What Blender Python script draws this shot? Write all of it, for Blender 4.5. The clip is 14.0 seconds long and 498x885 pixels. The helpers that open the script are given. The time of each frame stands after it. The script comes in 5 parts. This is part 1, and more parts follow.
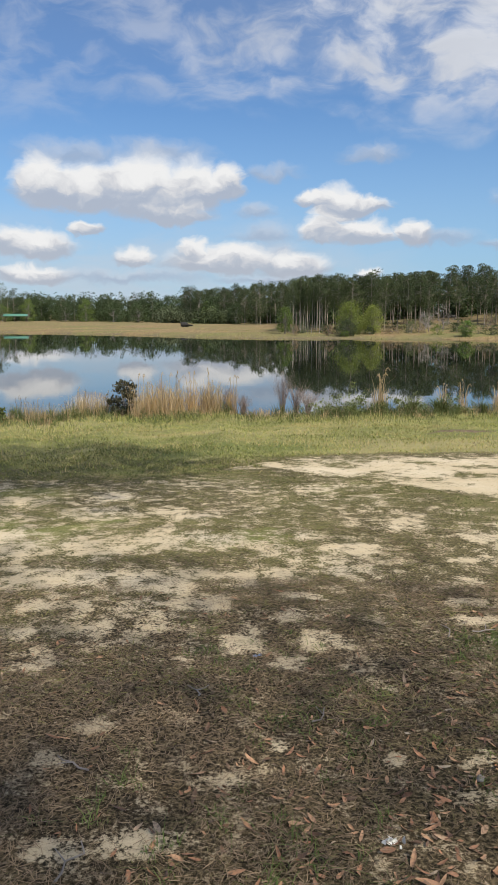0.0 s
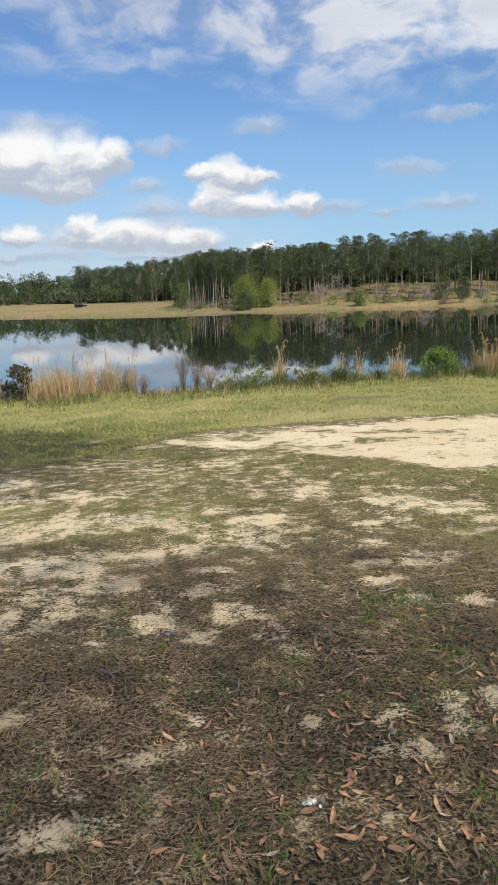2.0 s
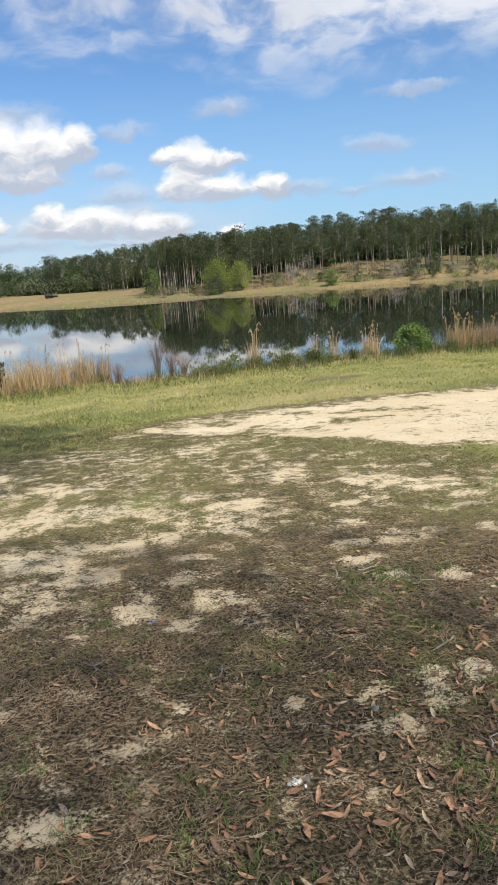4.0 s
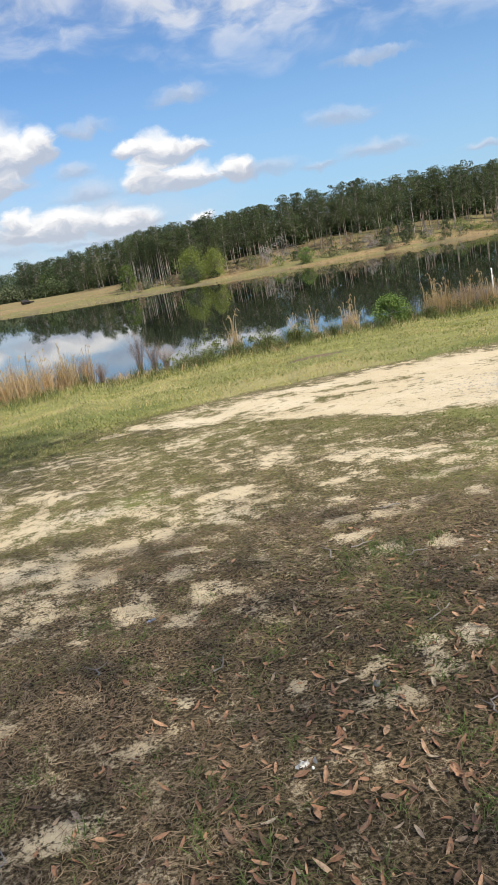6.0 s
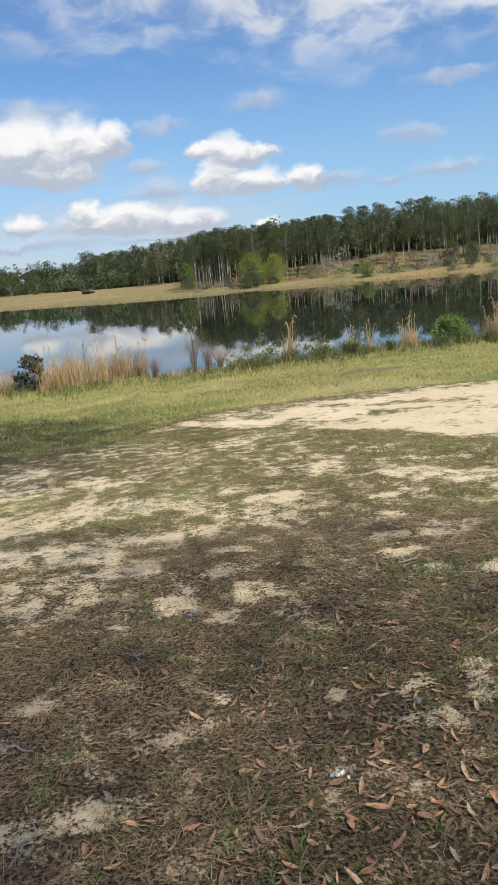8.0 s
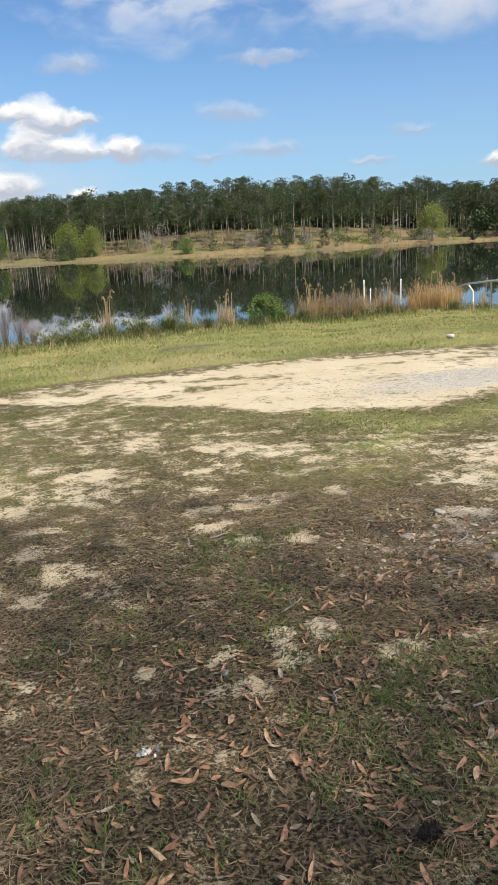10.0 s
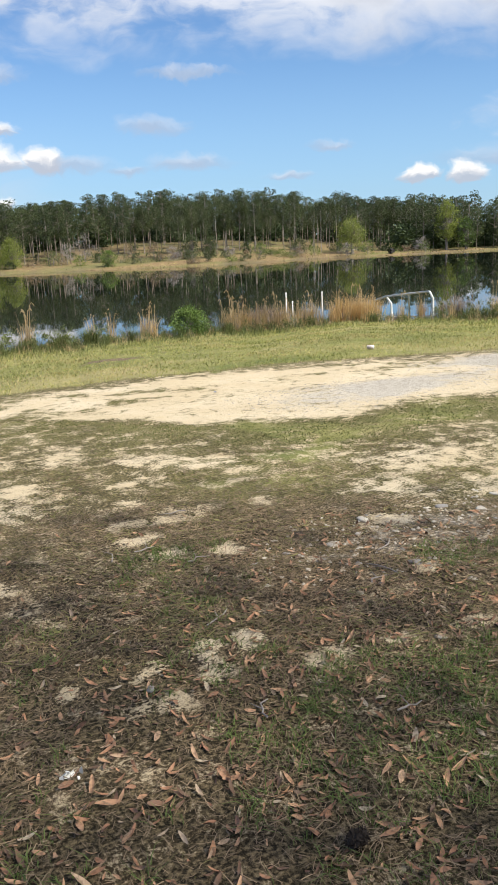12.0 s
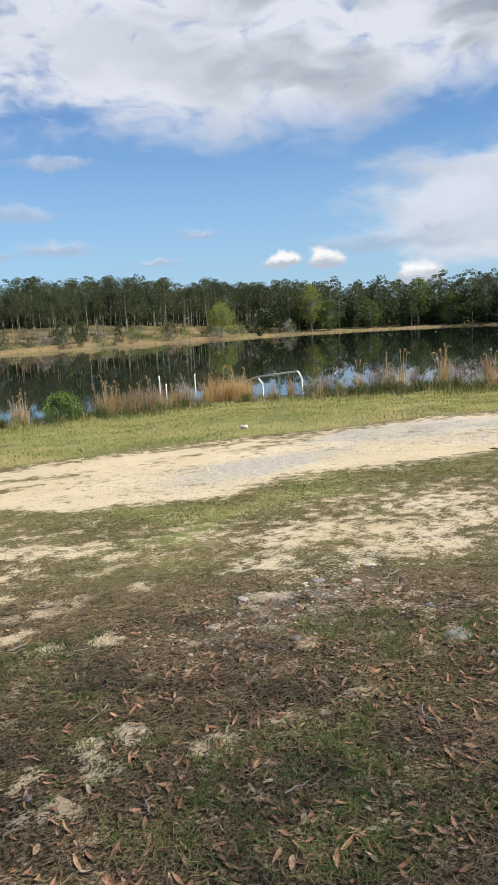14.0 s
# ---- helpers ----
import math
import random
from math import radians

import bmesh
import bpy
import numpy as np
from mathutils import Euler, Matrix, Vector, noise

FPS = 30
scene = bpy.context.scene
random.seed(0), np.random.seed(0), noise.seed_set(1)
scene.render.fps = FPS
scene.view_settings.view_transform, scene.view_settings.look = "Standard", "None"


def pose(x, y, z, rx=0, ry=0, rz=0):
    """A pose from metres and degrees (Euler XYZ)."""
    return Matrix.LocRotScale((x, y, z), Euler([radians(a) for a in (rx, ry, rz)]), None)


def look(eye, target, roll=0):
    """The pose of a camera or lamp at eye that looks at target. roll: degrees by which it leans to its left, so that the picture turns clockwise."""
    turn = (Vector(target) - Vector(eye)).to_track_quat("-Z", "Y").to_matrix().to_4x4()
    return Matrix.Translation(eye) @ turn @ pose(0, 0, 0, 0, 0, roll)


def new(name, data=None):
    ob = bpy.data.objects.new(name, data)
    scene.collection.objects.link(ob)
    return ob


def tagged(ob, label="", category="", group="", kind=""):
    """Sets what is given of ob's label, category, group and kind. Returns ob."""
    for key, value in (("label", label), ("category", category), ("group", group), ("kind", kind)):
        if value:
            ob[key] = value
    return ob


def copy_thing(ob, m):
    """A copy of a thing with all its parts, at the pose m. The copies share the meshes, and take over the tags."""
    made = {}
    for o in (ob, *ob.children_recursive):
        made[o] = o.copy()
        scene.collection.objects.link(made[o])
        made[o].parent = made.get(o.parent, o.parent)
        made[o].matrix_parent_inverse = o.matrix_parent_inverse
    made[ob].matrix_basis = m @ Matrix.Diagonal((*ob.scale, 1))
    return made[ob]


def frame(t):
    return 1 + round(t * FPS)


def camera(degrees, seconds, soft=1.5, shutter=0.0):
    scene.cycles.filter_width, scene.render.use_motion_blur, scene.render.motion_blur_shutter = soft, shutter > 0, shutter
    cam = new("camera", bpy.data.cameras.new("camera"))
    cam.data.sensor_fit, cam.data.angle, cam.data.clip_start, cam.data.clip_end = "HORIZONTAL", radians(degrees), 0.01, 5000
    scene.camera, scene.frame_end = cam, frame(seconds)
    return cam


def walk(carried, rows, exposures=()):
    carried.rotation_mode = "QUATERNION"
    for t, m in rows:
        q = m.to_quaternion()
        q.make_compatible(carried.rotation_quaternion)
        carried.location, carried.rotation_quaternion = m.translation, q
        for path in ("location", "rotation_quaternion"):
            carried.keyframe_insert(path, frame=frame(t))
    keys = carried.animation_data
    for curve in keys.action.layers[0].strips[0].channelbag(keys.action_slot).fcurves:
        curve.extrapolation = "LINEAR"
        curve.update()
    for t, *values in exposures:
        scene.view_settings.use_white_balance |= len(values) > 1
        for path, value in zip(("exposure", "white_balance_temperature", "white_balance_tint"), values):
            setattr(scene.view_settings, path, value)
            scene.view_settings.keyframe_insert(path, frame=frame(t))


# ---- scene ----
cam = camera(35.45, 14.0, soft=0.7)

# seconds, eye x y z, yaw, pitch, roll
PATH = [
    (0.0, -0.071, -0.027, 1.566, 0.00, -9.30, -0.04),
    (0.5, -0.076, -0.035, 1.574, -3.47, -7.96, -0.75),
    (1.0, -0.089, -0.027, 1.559, -4.94, -8.31, -1.91),
    (1.5, -0.103, -0.017, 1.553, -5.34, -9.78, -1.50),
    (2.0, -0.051, 0.001, 1.550, -7.51, -11.16, 2.09),
    (2.5, -0.046, -0.001, 1.554, -9.10, -11.99, 2.91),
    (3.0, -0.035, -0.003, 1.558, -9.44, -12.23, 3.60),
    (5.3, 0.010, 0.000, 1.558, -9.87, -13.28, 6.97),
    (5.5, 0.035, 0.007, 1.556, -10.83, -13.58, 8.96),
    (6.0, 0.038, -0.009, 1.566, -11.44, -13.76, 9.86),
    (6.5, -0.009, 0.010, 1.557, -9.37, -13.81, 7.15),
    (7.0, -0.036, 0.006, 1.554, -6.55, -13.54, 5.25),
    (7.2, -0.043, -0.000, 1.553, -5.97, -13.36, 4.73),
    (9.3, 0.031, 0.002, 1.549, -13.54, -12.37, 6.25),
    (9.5, 0.050, 0.045, 1.532, -15.97, -14.23, 4.84),
    (10.0, 0.028, 0.021, 1.540, -19.90, -15.30, 2.68),
    (10.5, 0.051, 0.013, 1.540, -21.24, -13.88, 3.73),
    (11.0, 0.060, 0.016, 1.540, -22.80, -13.66, 3.67),
    (11.5, 0.041, 0.033, 1.531, -23.99, -14.51, 1.94),
    (12.0, 0.047, 0.025, 1.531, -25.41, -14.63, 2.32),
    (12.5, 0.067, 0.013, 1.534, -28.78, -13.50, 3.46),
    (13.0, 0.060, 0.002, 1.541, -31.94, -12.00, 3.43),
    (13.5, 0.052, -0.015, 1.547, -32.72, -10.30, 3.40),
    (14.0, 0.048, -0.016, 1.553, -34.68, -9.16, 3.07),
]
walk(cam, [(t, pose(x, y, z, 90 + pitch, roll, yaw)) for t, x, y, z, yaw, pitch, roll in PATH],
     [(0.0, 0.21), (0.6, 0.23), (1.2, 0.24), (3.0, 0.45), (7.2, 0.41), (9.4, 0.24), (10.4, 0.52), (12.5, 0.50), (14.0, 0.36)])

# ---------------------------------------------------------------- light
SUN_AZ, SUN_EL = 145.0, 47.0      # degrees clockwise from +y, and above the horizon
sun_way = Vector((math.sin(radians(SUN_AZ)) * math.cos(radians(SUN_EL)),
                  math.cos(radians(SUN_AZ)) * math.cos(radians(SUN_EL)), math.sin(radians(SUN_EL))))
sun_data = bpy.data.lights.new("sun", "SUN")
sun_data.energy, sun_data.angle, sun_data.color = 5.0, radians(0.53), (1.0, 0.93, 0.80)
sun = new("sun", sun_data)
sun.matrix_world = look((0, 0, 0), -sun_way)

# clouds: centre azimuth and base elevation, half width and height over the base, in degrees
CUMULUS = [(-14.3, 8.5, 2.4, 2.7), (-11.1, 8.2, 5.6, 2.3), (-7.4, 8.1, 3.9, 3.4), (-4.0, 8.4, 2.9, 2.8), (-1.6, 8.7, 1.6, 2.0), (-5.3, 6.9, 3.3, 1.2),
           (6.3, 7.4, 2.2, 2.0), (8.0, 7.4, 2.6, 1.0), (4.6, 8.0, 1.5, 0.8), (5.2, 5.8, 1.7, 1.6), (7.8, 5.5, 3.2, 1.5), (11.6, 5.5, 1.8, 1.2),
           (-3.9, 4.5, 1.6, 1.2), (-8.1, 3.9, 1.9, 1.2), (-1.7, 3.6, 5.2, 1.7), (3.2, 3.3, 3.4, 1.5), (-15.4, 4.6, 3.8, 1.7)]
SMALL = [(-11.4, 5.9, 1.4, 0.8), (-15.1, 2.6, 3.0, 1.0), (8.4, 2.6, 1.4, 0.7), (37.3, 3.7, 1.6, 0.8), (40.5, 3.5, 1.5, 1.2), (47.0, 2.2, 2.0, 1.4), (60.0, 4.5, 8.0, 4.0), (-32.0, 6.0, 9.0, 4.0)]
FAINT = [(1.3, 9.7, 2.7, 0.77), (8.6, 10.8, 2.7, 1.02), (19.0, 7.5, 3.0, 1.02), (21.4, 5.2, 3.5, 0.85), (17.4, 4.9, 2.3, 0.42), (31.3, 6.1, 1.9, 0.42), (28.4, 4.0, 2.0, 0.42),
         (13.2, 5.2, 3.8, 0.77), (1.2, 5.6, 3.0, 1.02), (0.5, 7.0, 1.6, 0.77), (21.5, 10.8, 4.3, 0.59), (-12.5, 10.6, 4.9, 1.36), (-6.5, 10.9, 4.6, 1.27), (2.0, 4.4, 3.2, 1.02),
         (-9.0, 2.6, 8.8, 0.77), (2.0, 2.4, 6.8, 0.59), (45.3, 4.6, 8.4, 1.1), (48.0, 5.4, 2.7, 0.77)]
# lower edge of the high layer: azimuth and elevation
DECK = [(-40.0, 12.0), (-17.0, 12.6), (-7.0, 13.6), (3.0, 13.4), (13.0, 12.4), (23.0, 11.5), (38.0, 11.0), (46.0, 11.8), (60.0, 13.4)]


class Nodes:
    """Short hand for building a node tree."""

    def __init__(self, tree):
        self.tree = tree

    def add(self, kind, **props):
        n = self.tree.nodes.new(kind)
        for k, v in props.items():
            if k == "operation":
                n.operation = v
            elif k == "blend":
                n.data_type, n.blend_type = "RGBA", v
            elif k == "sky":
                n.sky_type = v
            elif k == "attr":
                n.attribute_name = v
            elif k == "interp":
                n.interpolation_type = v
            elif k == "feature":
                n.feature = v
        return n

    def put(self, socket, value):
        if isinstance(value, bpy.types.NodeSocket):
            self.tree.links.new(value, socket)
        elif value is not None:
            if isinstance(value, (tuple, list)) and len(value) == 3 and len(socket.default_value) == 4:
                value = (*value, 1.0)
            socket.default_value = value

    def math(self, op, a, b=None, c=None):
        n = self.add("ShaderNodeMath", operation=op)
        for s, v in zip(n.inputs, (a, b, c)):
            self.put(s, v)
        return n.outputs[0]

    def vec(self, op, a, b=None, c=None):
        n = self.add("ShaderNodeVectorMath", operation=op)
        for s, v in zip(n.inputs, (a, b, c)):
            self.put(s, v)
        return n.outputs["Value" if op in ("LENGTH", "DOT_PRODUCT") else "Vector"]

    def ramp(self, x, lo, hi, a=0.0, b=1.0, smooth=True):
        n = self.add("ShaderNodeMapRange", interp="SMOOTHSTEP" if smooth else "LINEAR")
        for i, v in enumerate((x, lo, hi, a, b)):
            self.put(n.inputs[i], v)
        return n.outputs[0]

    def mix(self, f, a, b, blend="MIX"):
        n = self.add("ShaderNodeMix", blend=blend)
        self.put(n.inputs[0], f), self.put(n.inputs[6], a), self.put(n.inputs[7], b)
        return n.outputs[2]

    def noise(self, v, scale, detail=4.0, rough=0.55, warp=0.0):
        n = self.add("ShaderNodeTexNoise")
        self.put(n.inputs["Vector"], v)
        for k, x in (("Scale", scale), ("Detail", detail), ("Roughness", rough), ("Distortion", warp)):
            n.inputs[k].default_value = x
        return n.outputs[0]

    def attribute(self, name):
        return self.add("ShaderNodeAttribute", attr=name).outputs["Fac"]

    def xyz(self, a, b, c):
        n = self.add("ShaderNodeCombineXYZ")
        for s, v in zip(n.inputs, (a, b, c)):
            self.put(s, v)
        return n.outputs[0]


def lobes(k, uv, items, under):
    """The fullest lobe at uv, and how high over its base uv lies there. under: how fast it thins below its base."""
    best = heights = weights = None
    for u0, v0, ru, h in items:
        p = k.vec("MULTIPLY_ADD", uv, (1 / ru, 1 / h, 0.0), (-u0 / ru, -v0 / h, 0.0))
        d = k.math("SUBTRACT", 1.0, k.vec("LENGTH", k.vec("MAXIMUM", p, k.vec("MULTIPLY", p, (-1.0, -under, 0.0)))))
        b = k.vec("DOT_PRODUCT", p, (0.0, 1.0, 0.0))
        w = k.math("MAXIMUM", k.math("ADD", d, 0.12), 0.0)
        best = d if best is None else k.math("MAXIMUM", best, d)
        heights = k.math("MULTIPLY", w, b) if heights is None else k.math("MULTIPLY_ADD", w, b, heights)
        weights = k.math("ADD", w, 0.001 if weights is None else weights)
    return best, k.math("DIVIDE", heights, weights)


def warped(k, uv, scales):
    """uv pushed about by noise: pairs of scale and reach in degrees."""
    for scale, reach in scales:
        n = k.add("ShaderNodeTexNoise")
        k.put(n.inputs["Vector"], k.vec("MULTIPLY", uv, (0.8, 1.15, 1.0)))
        for key, x in (("Scale", scale), ("Detail", 2.0), ("Roughness", 0.5)):
            n.inputs[key].default_value = x
        uv = k.vec("ADD", uv, k.vec("MULTIPLY", k.vec("SUBTRACT", n.outputs["Color"], (0.5, 0.5, 0.5)), (reach * 1.5, reach, 0.0)))
    return uv


def build_world():
    w = bpy.data.worlds.new("sky")
    scene.world = w
    w.use_nodes = True
    w.node_tree.nodes.clear()
    k = Nodes(w.node_tree)
    sky = k.add("ShaderNodeTexSky", sky="NISHITA")
    sky.sun_disc, sky.sun_elevation, sky.sun_rotation = False, radians(SUN_EL), radians(SUN_AZ)
    sky.air_density, sky.dust_density, sky.ozone_density = 1.0, 0.35, 4.0
    way = k.add("ShaderNodeTexCoord").outputs["Generated"]
    sep = k.add("ShaderNodeSeparateXYZ")
    k.put(sep.inputs[0], way)
    u = k.math("MULTIPLY", k.math("ARCTAN2", sep.outputs[0], sep.outputs[1]), 57.2958)
    v = k.math("MULTIPLY", k.math("ARCSINE", sep.outputs[2]), 57.2958)
    uv = k.xyz(u, v, 0.0)
    # heaped clouds: white tops over soft grey bases
    billow = warped(k, uv, ((0.45, 1.3), (1.5, 0.62), (4.5, 0.22)))
    puff = k.math("SUBTRACT", k.noise(k.vec("MULTIPLY", billow, (0.7, 1.1, 1.0)), 0.8, 4.0, 0.5, 0.2), 0.5)
    full, height = lobes(k, billow, CUMULUS + SMALL, 1.8)
    heap = k.ramp(full, -0.04, 0.42)
    lit = k.ramp(k.math("MULTIPLY_ADD", puff, 1.1, height), -0.16, 0.50)
    heap_colour = k.mix(lit, (4.9, 5.2, 6.0), (9.5, 9.5, 9.5))
    dim, dim_height = lobes(k, billow, FAINT, 1.6)
    dim = k.ramp(k.math("MULTIPLY_ADD", puff, 0.6, dim), -0.1, 0.95, 0.0, 0.74)
    dim_colour = k.mix(k.ramp(k.math("MULTIPLY_ADD", puff, 1.0, dim_height), -0.1, 0.7), (4.2, 5.0, 6.4), (6.8, 7.2, 8.0))
    # the high layer: streaked, thin at one side and closed at the other
    drift = warped(k, uv, ((0.16, 3.0), (0.6, 0.9)))
    soft = k.math("SUBTRACT", k.noise(k.vec("MULTIPLY", drift, (0.11, 0.26, 1.0)), 1.0, 5.0, 0.5, 0.2), 0.5)
    wisp = k.math("SUBTRACT", k.noise(k.vec("MULTIPLY_ADD", drift, (0.30, 0.62, 1.0), (7.0, 3.0, 0.0)), 1.0, 5.0, 0.55, 0.2), 0.5)
    edge = None
    for (u0, e0), (u1, e1) in zip(DECK, DECK[1:]):
        rise = k.ramp(u, u0, u1, 0.0, e1 - e0, False)
        edge = k.math("ADD", rise, e0 if edge is None else edge)
    over = k.math("SUBTRACT", v, edge)
    deck = k.math("MULTIPLY_ADD", soft, 6.5, k.math("MULTIPLY_ADD", wisp, 2.6, over))
    deck = k.math("MULTIPLY", k.ramp(deck, -0.4, 3.8), k.ramp(u, -14.0, 14.0, 0.34, 0.97))
    deck = k.math("MULTIPLY", deck, k.ramp(k.math("MULTIPLY_ADD", soft, 0.8, k.math("ADD", wisp, k.ramp(u, 0.0, 36.0, -0.05, 0.2))), -0.20, 0.16, 0.16, 1.0))
    bank = k.math("SUBTRACT", 1.0, k.vec("LENGTH", k.vec("MULTIPLY_ADD", drift, (1 / 12.5, 1 / 5.2, 0.0), (-53.5 / 12.5, -7.0 / 5.2, 0.0))))
    bank = k.ramp(k.math("MULTIPLY_ADD", soft, 1.0, k.math("MULTIPLY_ADD", wisp, 0.7, bank)), -0.05, 0.5, 0.0, 0.86)
    veil = k.math("MULTIPLY", k.math("MULTIPLY", k.ramp(v, 9.0, 2.5, 0.0, 0.62), k.ramp(u, 16.0, 2.0)), k.ramp(k.math("ADD", soft, wisp), -0.25, 0.2, 0.35, 1.0))
    high = k.math("MAXIMUM", deck, bank)
    lit2 = k.ramp(k.math("MULTIPLY_ADD", soft, -0.8, k.noise(k.vec("MULTIPLY", drift, (0.12, 0.30, 1.0)), 1.0, 4.0, 0.5, 0.3)), 0.28, 0.66)
    grey = k.math("MULTIPLY", k.math("MULTIPLY", k.ramp(u, 24.0, 42.0, 0.25, 1.0), k.ramp(v, 12.0, 17.0, 0.35, 1.0)), k.math("SUBTRACT", 1.0, lit2))
    high_colour = k.mix(grey, (7.5, 7.8, 8.5), (3.6, 4.0, 4.7))
    blue = k.mix(1.0, sky.outputs[0], (0.80, 1.04, 1.27), "MULTIPLY")
    blue = k.mix(k.ramp(v, 17.0, 1.5, 0.0, 0.55), blue, (3.9, 6.0, 8.4))
    colour = k.mix(veil, blue, (6.0, 6.6, 7.5))
    colour = k.mix(high, colour, high_colour)
    colour = k.mix(dim, colour, dim_colour)
    colour = k.mix(k.math("MULTIPLY", heap, k.ramp(lit, 0.0, 0.6, 0.84, 1.0)), colour, heap_colour)
    back = k.add("ShaderNodeBackground")
    k.put(back.inputs[0], colour)
    back.inputs[1].default_value = 0.079
    k.put(k.add("ShaderNodeOutputWorld").inputs[0], back.outputs[0])


build_world()


# ---------------------------------------------------------------- materials
def material(name, build):
    m = bpy.data.materials.new(name)
    m.use_nodes = True
    m.node_tree.nodes.clear()
    k = Nodes(m.node_tree)
    bsdf = k.add("ShaderNodeBsdfPrincipled")
    build(k, bsdf.inputs)
    k.put(k.add("ShaderNodeOutputMaterial").inputs[0], bsdf.outputs[0])
    return m


def bump(k, ins, height, strength, distance=0.02):
    b = k.add("ShaderNodeBump")
    b.inputs["Strength"].default_value, b.inputs["Distance"].default_value = strength, distance
    k.put(b.inputs["Height"], height)
    k.put(ins["Normal"], b.outputs[0])


def place(k):
    return k.add("ShaderNodeNewGeometry").outputs["Position"]


def leafy(name, dark, light, rough=0.6, glow=0.25, spread=0.35):
    """Foliage: each leaf its own shade, with some light let through."""
    def build(k, ins):
        isle = k.add("ShaderNodeNewGeometry").outputs["Random Per Island"]
        tone = k.add("ShaderNodeObjectInfo").outputs["Random"]
        f = k.math("ADD", k.math("MULTIPLY", isle, 1.0 - spread), k.math("MULTIPLY", tone, spread))
        colour = k.mix(f, dark, light)
        colour = k.mix(k.ramp(k.noise(place(k), 0.35, 3.0), 0.3, 0.7, 0.0, 0.35), colour, tuple(c * 0.55 for c in dark))
        k.put(ins["Base Color"], colour)
        ins["Roughness"].default_value = rough
        ins["Specular IOR Level"].default_value = 0.25
        ins["Transmission Weight"].default_value = 0.0
        ins["Subsurface Weight"].default_value = 0.0
    m = bpy.data.materials.new(name)
    m.use_nodes = True
    m.node_tree.nodes.clear()
    k = Nodes(m.node_tree)
    bsdf, thin = k.add("ShaderNodeBsdfPrincipled"), k.add("ShaderNodeBsdfTranslucent")
    build(k, bsdf.inputs)
    k.put(thin.inputs[0], k.mix(1.0, bsdf.inputs["Base Color"].links[0].from_socket, (1.0, 1.0, 0.6), "MULTIPLY"))
    both = k.add("ShaderNodeMixShader")
    both.inputs[0].default_value = glow
    k.put(both.inputs[1], bsdf.outputs[0]), k.put(both.inputs[2], thin.outputs[0])
    k.put(k.add("ShaderNodeOutputMaterial").inputs[0], both.outputs[0])
    return m


def bark(name, a, b):
    def build(k, ins):
        p = k.vec("MULTIPLY", place(k), (1.0, 1.0, 0.25))
        k.put(ins["Base Color"], k.mix(k.ramp(k.noise(p, 6.0, 6.0), 0.3, 0.7), a, b))
        ins["Roughness"].default_value = 0.9
        bump(k, ins, k.noise(p, 14.0, 4.0), 0.6)
    return material(name, build)


